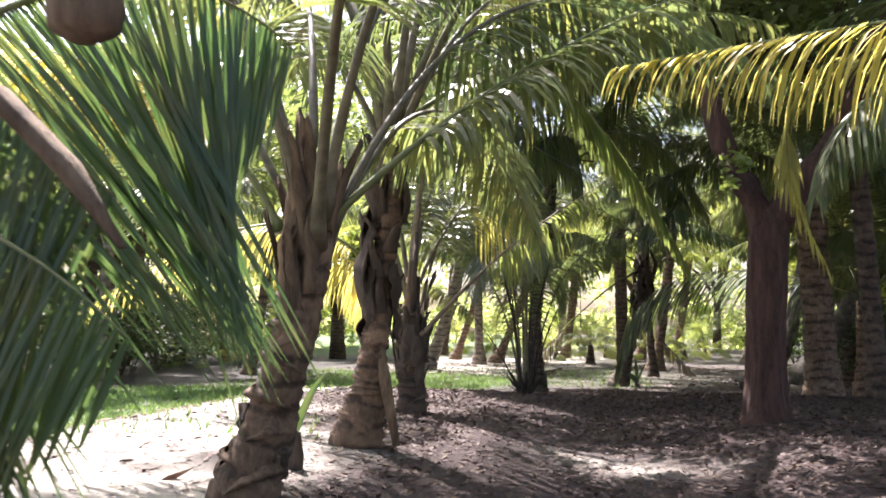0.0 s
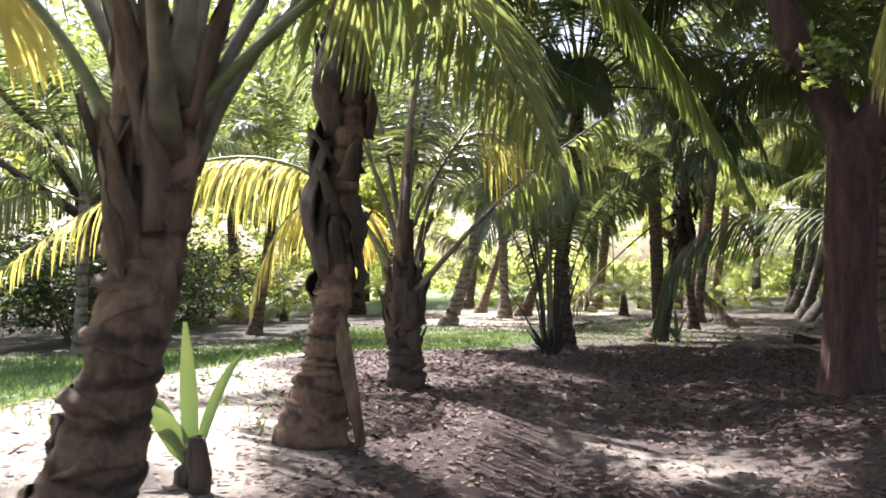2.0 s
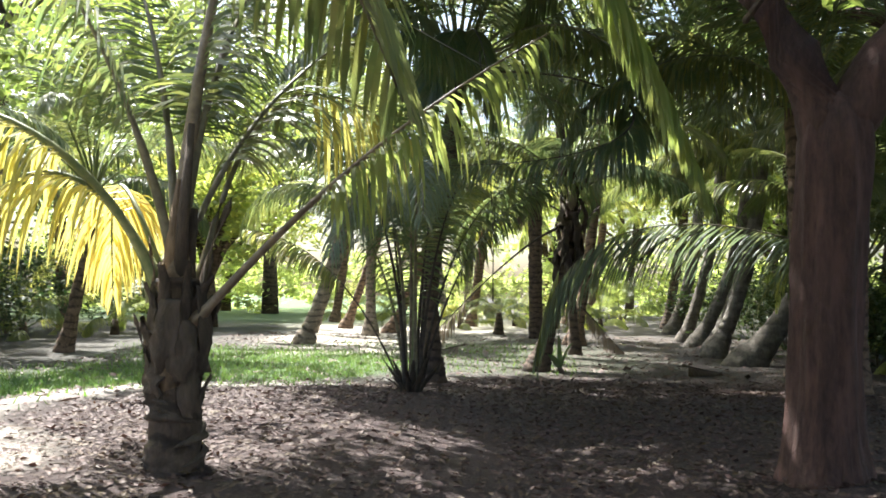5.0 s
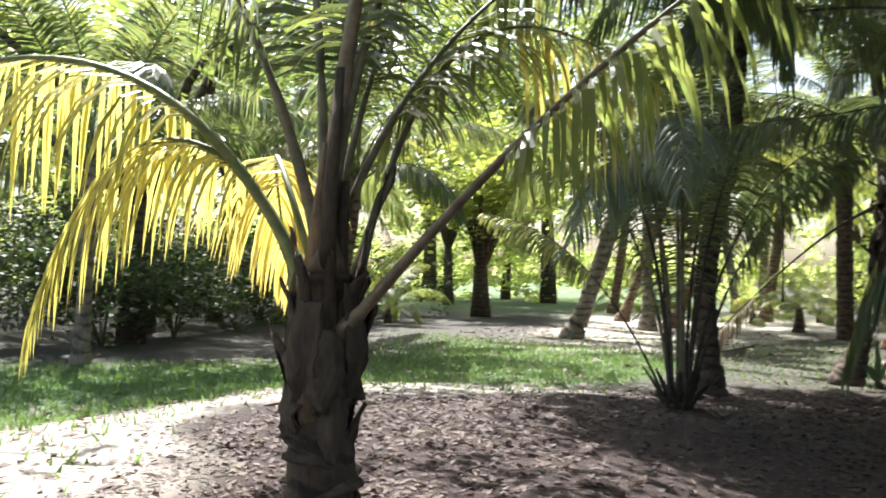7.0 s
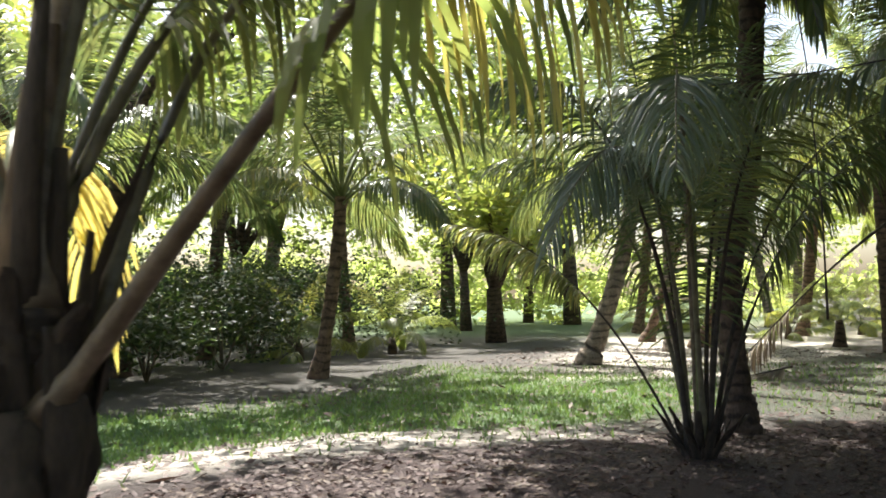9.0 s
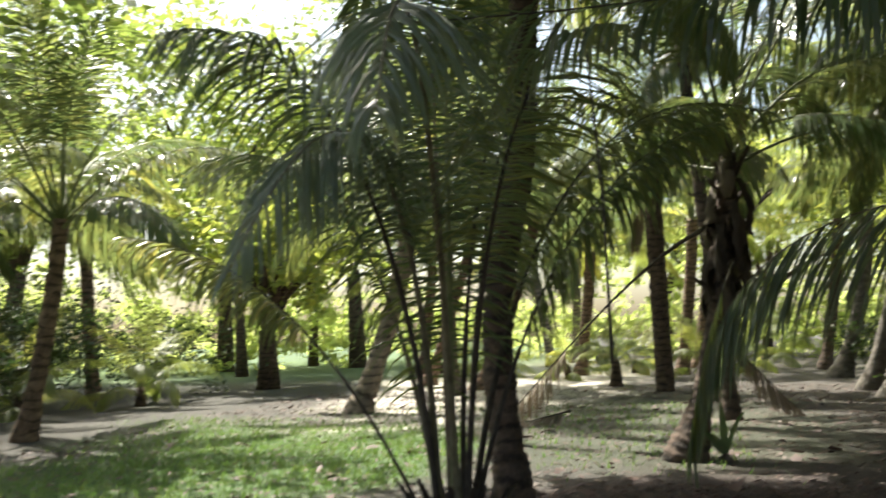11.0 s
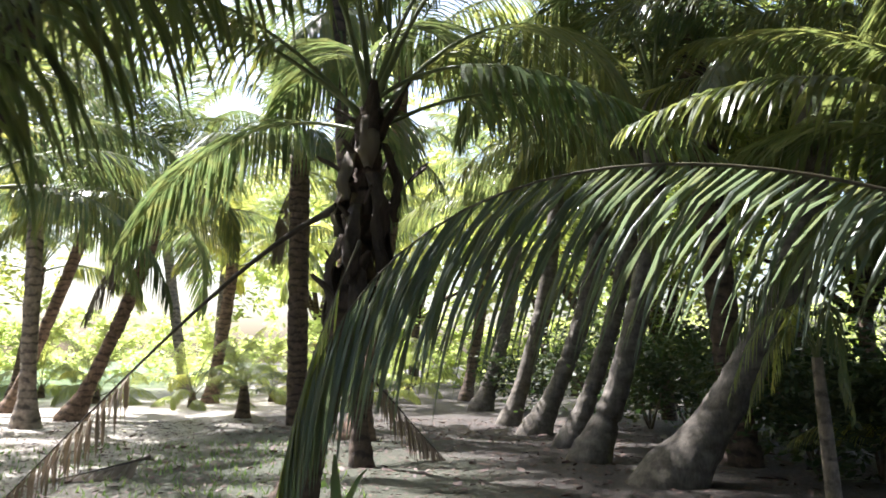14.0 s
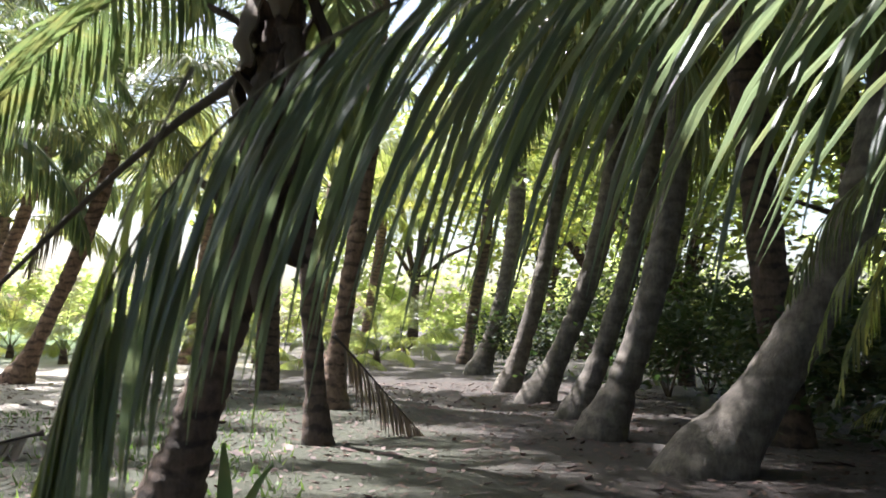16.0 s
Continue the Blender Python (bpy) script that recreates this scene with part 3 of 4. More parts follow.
pB, line, rng = palm("palm with swollen ringed foot and shaggy dark leaf bases", at_ground(-2.06, 7.86), (0.28, 0.02, 3.1), 2.2, 0.27, 0.115, BARK, 2, True)
boots(pB, line, 0.11, 1.1, 3.0, 28, rng, (2, 3, 2), 0.55, 1.05, (-2, 22))
scars(pB, line, 0.27, 0.115, 0.08, 1.05, 15, rng, BARK, 0.07, 0.016, 0.045)
for i, (z, az, ln, wd, out) in enumerate(((2.1, 192, 1.1, 0.24, 0.24), (2.35, 172, 0.8, 0.2, 0.2), (1.7, 215, 0.6, 0.18, 0.14), (1.7, -25, 0.4, 0.13, 0.1), (2.6, 20, 0.5, 0.16, 0.1), (1.3, 165, 0.42, 0.2, 0.12), (1.35, 20, 0.36, 0.14, 0.09), (2.9, 220, 0.8, 0.24, 0.16))):
    q = line[min(len(line) - 1, int(z / 3.1 * (len(line) - 1)))]
    sheath(pB, q + Vector((0.1 * math.cos(radians(az)), 0.1 * math.sin(radians(az)), 0)), ln, wd, radians(az), out, BOOT_DARK, i + 11, "dark dry torn sheath hanging from the trunk" if i < 2 else "", 0.08)
stems(pB, line[-1], 12, rng, STALK_OLD, 4.9, 0.045, 30, (6, 28))
oB = Vector(pB.location)
free_frond(pB, [Vector(q) - oB for q in ((-1.85, 7.85, 3.2), (-1.3, 7.95, 3.7), (0.3, 8.2, 4.9), (1.9, 8.3, 4.3))], FROND, rng, 0.04, count=75, start=0.25, length=0.75, droop=0.95, segs=4)
free_frond(pB, [Vector(q) - oB for q in ((-1.9, 7.85, 3.3), (-1.9, 8.6, 4.6), (-1.6, 9.6, 5.4), (-1.0, 10.8, 5.2))], FROND, rng, 0.04, count=70, start=0.3, length=0.9, droop=0.9, segs=4)
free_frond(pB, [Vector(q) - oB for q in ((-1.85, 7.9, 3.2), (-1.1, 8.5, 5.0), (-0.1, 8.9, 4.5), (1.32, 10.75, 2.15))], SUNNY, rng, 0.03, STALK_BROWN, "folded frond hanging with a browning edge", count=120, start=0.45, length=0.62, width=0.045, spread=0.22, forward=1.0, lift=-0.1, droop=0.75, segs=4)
v, f = tube([(0.2, -0.05, 0.95), (0.28, -0.1, 0.6), (0.42, -0.2, 0.02)], [0.05, 0.06, 0.035], 8, 0.4)
part("leaf_base", mesh_data("leaf_base", v, f, BOOT, True), pB, "fallen leaf base propped on the foot")

pC, line, rng = palm("short palm with stout trunk and long arching fronds", at_ground(-2.2, 11.2), (-0.05, 0.05, 1.3), 1.0, 0.2, 0.155, BARK_DARK, 3, True)
boots(pC, line, 0.15, 0.3, 1.3, 18, rng, (0, 2, 3))
scars(pC, line, 0.2, 0.155, 0.05, 0.8, 9, rng, BOOT_DARK, 0.12, 0.022, 0.05)
for i, (z, az, ln, wd) in enumerate(((1.15, 250, 0.5, 0.2), (1.25, 10, 0.6, 0.16), (0.75, 215, 0.3, 0.22), (0.7, 320, 0.35, 0.14), (1.0, 300, 0.4, 0.2), (1.3, 190, 0.7, 0.15))):
    sheath(pC, Vector((0.14 * math.cos(radians(az)), 0.14 * math.sin(radians(az)), z)), ln, wd, radians(az), 0.08, BOOT_DARK, i + 31, "", 0.07)
for i, (dx, dy, ln) in enumerate(((-0.05, -0.04, 0.9), (0.04, -0.05, 1.3), (0.0, 0.05, 1.1), (0.07, 0.03, 0.7))):
    v, f = tube([Vector((-0.05 + dx, 0.05 + dy, 1.1)), Vector((-0.03 + dx * 0.9, 0.05 + dy, 1.1 + ln * 0.5)), Vector((dx * 0.8, 0.06 + dy * 0.6, 1.1 + ln))], [0.06, 0.045, 0.025], 10, 0.7)
    part("leaf_base", mesh_data("leaf_base", v, f, BOOT_DARK if i % 2 else BOOT, True), pC)
top = line[-1]
oC = Vector(pC.location)
YEL = dict(count=46, start=0.3, length=0.85, width=0.03, droop=1.3, spread=0.6, segs=4, fold=0.25)
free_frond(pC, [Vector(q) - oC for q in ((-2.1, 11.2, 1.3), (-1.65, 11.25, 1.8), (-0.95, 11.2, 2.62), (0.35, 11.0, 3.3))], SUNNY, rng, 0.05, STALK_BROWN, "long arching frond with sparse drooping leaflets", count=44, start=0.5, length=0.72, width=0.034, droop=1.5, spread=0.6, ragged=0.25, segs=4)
free_frond(pC, [Vector(q) - oC for q in ((-2.15, 11.4, 1.5), (-2.0, 11.9, 3.2), (-1.6, 12.3, 3.5), (-0.75, 12.9, 2.9))], FROND_YELLOW, rng, 0.03, STALK_OLD, "frond hung with yellowed strips", count=24, start=0.62, length=1.05, width=0.034, droop=2.4, spread=0.4, segs=4)
free_frond(pC, [Vector(q) - oC for q in ((-2.4, 11.3, 1.45), (-2.65, 11.2, 2.45), (-3.45, 10.9, 2.85), (-3.75, 10.7, 1.2))], FROND_YELLOW, rng, 0.045, **YEL)
free_frond(pC, [Vector(q) - oC for q in ((-2.35, 11.4, 1.5), (-2.7, 11.4, 2.4), (-3.1, 11.9, 2.8), (-3.3, 12.6, 1.5))], FROND_YELLOW, rng, 0.03, **YEL)
free_frond(pC, [Vector(q) - oC for q in ((-2.35, 11.3, 1.5), (-2.9, 11.05, 2.75), (-3.9, 10.7, 3.65), (-6.7, 10.3, 1.4))], FROND_YELLOW, rng, 0.052, **(YEL | dict(length=1.0, count=78)))
for q1, q2, q3, rr in (((-2.35, 11.4, 2.6), (-2.6, 11.7, 3.6), (-3.3, 12.4, 4.7), 0.044), ((-2.25, 11.35, 2.6), (-2.15, 11.4, 3.9), (-1.8, 11.9, 5.6), 0.075), ((-2.2, 11.3, 2.6), (-2.05, 11.5, 3.7), (-1.5, 12.3, 5.0), 0.044), ((-2.1, 11.4, 2.3), (-1.75, 11.6, 3.2), (-1.0, 12.9, 4.0), 0.042), ((-2.4, 11.2, 2.4), (-2.8, 10.9, 3.9), (-3.9, 10.1, 5.0), 0.044), ((-2.2, 11.5, 2.5), (-2.4, 12.3, 3.8), (-2.6, 14.0, 4.4), 0.03)):
    free_frond(pC, [top] + [Vector(q) - oC for q in (q1, q2, q3)], FROND, rng, rr, STALK_BROWN if rr > 0.06 else STALK_OLD, count=85, start=0.38, length=0.9, width=0.032, forward=0.85, droop=0.85, segs=4)


# young palm clump: stalks straight out of the ground
pD1 = thing("young_palm", at_ground(-1.12, 17.8), "young palm with stalks rising straight from the soil", "palm tree", "palms of the grove")
rng = np.random.default_rng(4)
for mat, stalk, rad, p1, p2, p3, first, long in (
    (FROND_SHEEN, STALK_OLD, 0.03, (0.0, -0.3, 2.7), (0.2, -2.1, 4.1), (0.38, -3.5, 2.25), 0.42, 0.9),
    (FROND_SHEEN, STALK_OLD, 0.03, (-0.1, -0.1, 2.4), (-0.45, -0.6, 4.0), (-0.95, -1.7, 1.9), 0.42, 1.05),
    (FROND_GREEN, STALK, 0.028, (0.0, 0.1, 2.4), (0.0, 0.0, 3.6), (0.15, -0.2, 4.6), 0.4, 0.9),
    (FROND, STALK_DARK, 0.026, (-0.2, 0.1, 1.8), (-0.5, 0.4, 3.4), (-0.9, 1.4, 4.8), 0.22, 0.95),
    (FROND, STALK_DARK, 0.026, (0.05, 0.1, 1.8), (0.2, 0.4, 3.4), (0.7, 1.4, 4.6), 0.26, 0.95),
    (FROND, STALK_BROWN, 0.03, (-0.05, 0.05, 2.0), (-0.1, 0.2, 3.8), (-0.3, 0.8, 5.6), 0.3, 1.0),
    (FROND, STALK_DARK, 0.024, (-0.5, -0.1, 0.9), (-1.2, -0.2, 2.2), (-2.4, -0.4, 2.3), 0.55, 0.6),
    (FROND, STALK_DARK, 0.024, (0.35, 0.0, 1.2), (0.9, 0.1, 2.8), (2.0, 0.2, 3.0), 0.42, 0.8),
    (FROND, STALK_OLD, 0.028, (-0.3, 0.2, 1.8), (-1.0, 0.4, 3.5), (-2.4, 0.6, 3.0), 0.34, 0.95),
    (FROND, STALK_DARK, 0.028, (0.2, -0.2, 1.9), (0.6, -0.8, 3.7), (1.3, -2.0, 3.0), 0.4, 1.0),
    (FROND, STALK_DARK, 0.026, (0.1, 0.4, 1.9), (0.3, 1.1, 3.8), (0.5, 2.6, 3.8), 0.35, 0.9),
    (FROND, STALK_DARK, 0.03, (-0.15, -0.2, 1.9), (-0.6, -0.7, 3.9), (-1.5, -1.5, 3.4), 0.4, 1.1),
    (FROND, STALK_DARK, 0.028, (0.3, 0.2, 1.8), (1.0, 0.4, 3.7), (2.5, 0.8, 3.2), 0.36, 1.0),
):
    foot = (0.09 * np.sign(p2[0]) * min(1, abs(p2[0]) * 3), 0.07 * np.sign(p2[1]), -0.06)
    free_frond(pD1, [foot, p1, p2, p3], mat, rng, rad, stalk, count=66, start=first, length=long, width=0.028, spread=0.7, droop=0.85, segs=4, fold=0.25)
boots(pD1, [Vector((0, 0, 0)), Vector((0, 0, 0.6))], 0.13, 0.0, 0.35, 16, rng, (2, 3), 0, 0.75, (8, 40))

pD2, line, rng = palm("tall dark-trunked palm with a kink near its foot", at_ground(-0.93, 20.35), (0.3, 0.1, 5.5), 0.8, 0.22, 0.16, BARK_DARK, 5, True, bow=-0.2)
crown(pD2, line[-1], 30, 1.25, rng, dead=0, turn=10, hi=0.75)
oD = Vector(pD2.location)
free_frond(pD2, [Vector(q) - oD for q in ((-0.64, 20.42, 5.48), (2.6, 17.5, 5.0), (3.0, 15.6, 2.95), (-1.1, 15.3, 3.05))], FROND, rng, 0.03, STALK_DARK, count=120, start=0.25, length=0.8, width=0.034, spread=0.45, droop=1.3, segs=4)

free_frond(pD2, [Vector(q) - oD for q in ((-0.64, 20.42, 5.48), (1.2, 18.9, 6.4), (2.9, 18.5, 5.6), (3.9, 18.2, 4.2))], FROND_SHEEN, rng, 0.03, count=85, start=0.2, length=1.35, droop=1.2, spread=0.5, segs=4)
free_frond(pD2, [Vector(q) - oD for q in ((-0.64, 20.42, 5.48), (-0.9, 18.3, 6.4), (-2.0, 17.2, 5.8), (-2.8, 16.3, 4.4))], FROND_SHEEN, rng, 0.03, count=85, start=0.2, length=1.2, droop=1.1, spread=0.5, segs=4)

free_frond(pD2, [Vector(q) - oD for q in ((-0.64, 20.42, 5.48), (-1.9, 17.8, 6.2), (-1.4, 16.4, 5.0), (1.5, 16.2, 3.7))], FROND, rng, 0.03, STALK_OLD, count=90, start=0.35, length=0.95, width=0.036, spread=0.35, droop=1.5, segs=4)
for q1, q2, q3 in (((-0.4, 18.5, 6.1), (-0.2, 17.6, 5.7), (0.05, 16.9, 3.8)), ((0.6, 18.2, 6.2), (1.8, 17.2, 5.6), (2.4, 16.4, 3.4)), ((0.8, 19.2, 6.3), (2.0, 19.0, 5.8), (2.7, 18.7, 3.9))):
    free_frond(pD2, [Vector(q) - oD for q in ((-0.64, 20.42, 5.4), q1, q2, q3)], FROND, rng, 0.03, STALK_OLD, count=85, start=0.3, length=1.0, width=0.036, spread=0.4, droop=1.4, segs=4)
pE, line, rng = palm("leaning palm hung with shaggy dry leaf bases", at_ground(0.98, 22.95), (0.72, 0.1, 3.9), 1.9, 0.3, 0.125, BARK_DARK, 6, True)
v, f = tube([Vector(q) - oD for q in ((-0.2, 16.5, 4.75), (-0.05, 16.0, 3.3), (0.01, 15.7, 2.2), (0.015, 15.6, 1.45))], [0.008, 0.005, 0.005, 0.009], 6)
part("dry_strand", mesh_data("dry_strand", v, f, STALK_DARK, True), pD2, "thin dry strand dangling from a frond")
for i in range(16):
    z, az = 2.2 + 0.1 * i, i * 137.5
    q = line[min(len(line) - 1, int(z / 3.9 * (len(line) - 1)))]
    sheath(pE, q + Vector((0.14 * math.cos(radians(az)), 0.14 * math.sin(radians(az)), 0.1)), 0.5 + 0.25 * (i % 3), 0.15, radians(az), 0.16, BOOT_DARK if i % 3 else DEAD, i + 51, "", 0.16)

boots(pE, line, 0.125, 1.9, 3.9, 46, rng, (2, 2, 3), 0.5, 1.0, (3, 42))
crown(pE, line[-1], 20, 1.05, rng, dead=0, turn=40, lo=0.0, hi=0.8, skip=[(222, 350)])
oE = Vector(pE.location)
free_frond(pE, [Vector(q) - oE for q in ((1.45, 23.1, 2.95), (0.75, 23.8, 2.75), (-0.4, 24.6, 1.55), (-1.7, 24.7, 0.12))], DEAD, rng, 0.042, STALK_DARK, "dead bare frond hanging to the ground", count=34, start=0.68, length=0.6, droop=1.9)
free_frond(pE, [Vector(q) - oE for q in ((1.65, 23.1, 3.9), (2.3, 22.6, 4.5), (3.3, 21.9, 4.2), (4.6, 21.3, 3.0))], FROND_GREEN, rng, 0.028, STALK, "bright green frond", count=75, start=0.35, length=0.8, droop=0.8, segs=4)

# palm whose fronds reach in from beside the path
pK, line, rng = palm("palm beside the path with one great arching frond", at_ground(6.0, 19.7), (0.1, 0.1, 2.1), 1.2, 0.26, 0.15, BARK, 7, True)
oK = Vector(pK.location)
free_frond(pK, [Vector(q) - oK for q in ((5.9, 19.6, 2.2), (4.2, 20.0, 3.0), (1.0, 20.6, 3.5), (0.85, 20.75, 0.35))], FROND_SHEEN, rng, 0.024, STALK_OLD, count=84, start=0.1, length=1.5, width=0.037, spread=0.3, forward=0.75, lift=-0.25, droop=0.75, segs=4, fold=0.16, twist=0.2, label="long arching frond with drooping leaflets")
free_frond(pK, [Vector(q) - oK for q in ((6.0, 19.7, 2.3), (5.5, 20.2, 3.7), (4.6, 20.8, 4.0), (3.4, 21.2, 3.3))], FROND, rng, 0.026, count=46, start=0.45, length=0.65, spread=0.8, droop=0.7, segs=4)
free_frond(pK, [Vector(q) - oK for q in ((1.35, 20.66, 2.3), (1.05, 20.7, 1.6), (0.9, 20.72, 1.0), (0.85, 20.73, 0.42))], SUNNY, rng, 0.008, STALK_OLD, count=18, start=0.15, length=0.6, width=0.034, spread=0.2, forward=1.1, lift=-0.1, droop=0.4, segs=4, fold=0.16, label="yellowing tip of the arching frond")
free_frond(pK, [Vector(q) - oK for q in ((6.0, 19.7, 2.4), (5.0, 18.6, 5.6), (3.0, 17.0, 5.5), (0.9, 16.5, 3.9))], FROND, rng, 0.03, STALK_OLD, count=120, start=0.3, length=0.95, width=0.036, spread=0.35, droop=1.5, segs=4)
crown(pK, line[-1], 14, 1.0, rng, dead=0, skip=[(110, 235)], lo=0.0, hi=0.75)
crown(pK, line[-1] + Vector((0, 0, 0.1)), 3, 0.9, rng, dead=0, turn=130, lo=0.1, hi=0.3)

# palm to the right of the start with sunlit yellow fronds
pR, line, rng = palm("palm with yellowing sunlit fronds over the path", at_ground(5.2, 4.6), (-0.3, 0.1, 3.0), 1.3, 0.3, 0.16, BARK, 22, True)
oR = Vector(pR.location)
free_frond(pR, [Vector(q) - oR for q in ((4.9, 4.7, 3.1), (3.4, 4.7, 3.3), (1.6, 4.7, 3.05), (0.2, 4.6, 2.8))], FROND_YELLOW, rng, 0.026, count=95, start=0.2, length=0.75, width=0.045, spread=0.3, droop=1.4, segs=4)
crown(pR, line[-1], 14, 1.0, rng, dead=0, skip=[(140, 260)], lo=0.0, hi=0.9)
pS, line, rng = palm("palm at the side with a yellow drooping frond", at_ground(5.6, 9.6), (-0.2, 0.1, 3.6), 1.3, 0.3, 0.17, BARK, 23, True)
oS = Vector(pS.location)
free_frond(pS, [Vector(q) - oS for q in ((5.3, 9.7, 3.9), (3.7, 9.8, 5.0), (1.35, 9.9, 4.9), (2.75, 10.1, 2.1))], FROND_YELLOW, rng, 0.026, count=80, start=0.3, length=0.75, width=0.04, spread=0.6, forward=0.9, droop=0.8, segs=4)
crown(pS, line[-1], 14, 1.0, rng, dead=0, hi=0.8)

# shoots and stumps beside the leaning palm
seed = thing("palm_seedling", at_ground(-2.3, 6.62), "palm seedling with four broad undivided leaves", "seedling")
for tip, wide in (((-0.04, 0.0, 0.92), 0.05), ((-0.32, -0.05, 0.68), 0.085), ((0.3, 0.05, 0.95), 0.03), ((-0.42, 0.1, 0.8), 0.03)):
    vs, fs = [], []
    for i in range(9):
        q = i / 8
        w = wide * math.sin(math.pi * min(1, q * 0.85 + 0.1)) ** 1.2 * (q > 0.2) + 0.006
        cx, cy, cz = tip[0] * q ** 1.3, tip[1] * q, tip[2] * q - 0.75 * abs(tip[0]) * q ** 3
        vs += [(cx - w, cy, cz), (cx, cy + w * 0.35, cz - 0.01), (cx + w, cy, cz)]
    for i in range(8):
        for k in range(2):
            fs.append((i * 3 + k, i * 3 + k + 1, i * 3 + k + 4, i * 3 + k + 3))
    part("leaf", mesh_data("leaf", vs, fs, FROND_GREEN, True), seed)
part("coconut_husk", mesh_data("coconut_husk", *tube([(0, 0, -0.05), (0, 0, 0.0), (0, 0, 0.08), (0, 0, 0.13)], [0.05, 0.1, 0.09, 0.03], 10), BOOT_DARK, True), seed)
sprout = copy_thing(seed, Matrix.Translation(at_ground(1.45, 22.8)) @ Matrix.Scale(0.85, 4))
v, f = tube([(0, 0, -0.1), (0.01, 0, 0.1), (-0.01, 0, 0.22), (0.0, 0.0, 0.29)], [0.062, 0.055, 0.058, 0.05], 10)
v = [p + Vector((noise.noise(p * 20), noise.noise(p * 20 + Vector((3, 0, 0))), noise.noise(p * 30) * 0.8)) * 0.02 for p in v]
stump = new("stump", mesh_data("stump", v, f, BOOT_DARK, True))
stump.location = at_ground(-2.2, 6.5)
tagged(stump, "short dark rotten stump in the soil", "stump")

# ---- forked tree ----
def forked_tree(where):
    t = thing("forked_tree", where, "thick red-brown fibrous trunk forking low, with a leafy sprig", "tree")
    n = 34
    trunk = [(0.02 + 0.11 * (i / (n - 1)) ** 2, 0, -0.15 + 2.9 * i / (n - 1)) for i in range(n)]
    v, f = tube(trunk, [(0.218 + 0.13 * math.exp(-i / 4.0) + 0.07 * (i / (n - 1)) ** 4) * math.sqrt(max(0.02, 1 - max(0, (i - n + 7) / 6) ** 2)) for i in range(n)], 40)
    for p in v:  # furrows that run up the trunk
        a = math.atan2(p.y, p.x - 0.05)
        q = Vector((math.cos(a) * 2.2, math.sin(a) * 2.2, p.z * 0.55))
        k = 1 + 0.16 * noise.noise(q * 1.3) + 0.09 * noise.noise(q * 4.1) + 0.05 * math.sin(a * 9 + 2.0 * noise.noise(q))
        p.x, p.y = 0.05 + (p.x - 0.05) * k, p.y * k
    part("trunk", mesh_data("trunk", v, f, BARK_RED, True), t)
    for pts in ([(0.1, 0, 2.05), (0.04, 0.02, 2.55), (-0.16, 0.05, 3.02), (-0.42, 0.1, 3.55), (-0.7, 0.2, 4.7), (-0.8, 0.3, 6.0)], [(0.1, 0, 2.05), (0.22, 0, 2.55), (0.48, 0, 2.98), (0.85, 0, 3.4), (1.3, -0.1, 4.3), (1.6, -0.2, 5.6)]):
        part("limb", mesh_data("limb", *tube(pts, [0.16, 0.21, 0.19, 0.17, 0.14, 0.1], 14), BARK_RED, True), t)
    return t


pF = forked_tree(at_ground(2.35, 11.65, 0.05))


def leaf_cloud(center, radius, count, size, rng, flat=0.7):
    """Many small pointed leaves in clumps round a centre, uneven, with gaps."""
    clumps = rng.normal(0, 0.55, (max(3, count // 40), 3)) * np.array(radius)
    ci = rng.integers(0, len(clumps), count)
    c = np.array(center) + clumps[ci] + rng.normal(0, 0.16, (count, 3)) * np.array(radius)
    d = rng.normal(0, 1, (count, 3)) * np.array([1, 1, 0.5])
    d /= np.linalg.norm(d, axis=1)[:, None]
    up = rng.normal(0, flat, (count, 3)) + np.array([0, 0, 1])
    w = np.cross(d, up)
    w /= np.linalg.norm(w, axis=1)[:, None]
    s = size * rng.uniform(0.6, 1.3, count)[:, None]
    v = np.stack([c - d * s, c + w * s * 0.45, c + d * s * 1.1, c - w * s * 0.45], 1).reshape(-1, 3)
    f = np.arange(count * 4).reshape(-1, 4).tolist()
    return v, f


rng = np.random.default_rng(11)
v, f = leaf_cloud((-0.68, -2.25, 2.75), (0.3, 0.22, 0.3), 110, 0.055, rng)
twig = part("twig", mesh_data("twig", *tube([(-0.5, 0.1, 3.3), (-0.6, -0.9, 3.25), (-0.68, -2.1, 2.8)], [0.03, 0.018, 0.006], 6), BARK_DARK, True), pF)
part("foliage", mesh_data("foliage", v, f, BROAD), twig, "sprig of small round green leaves")


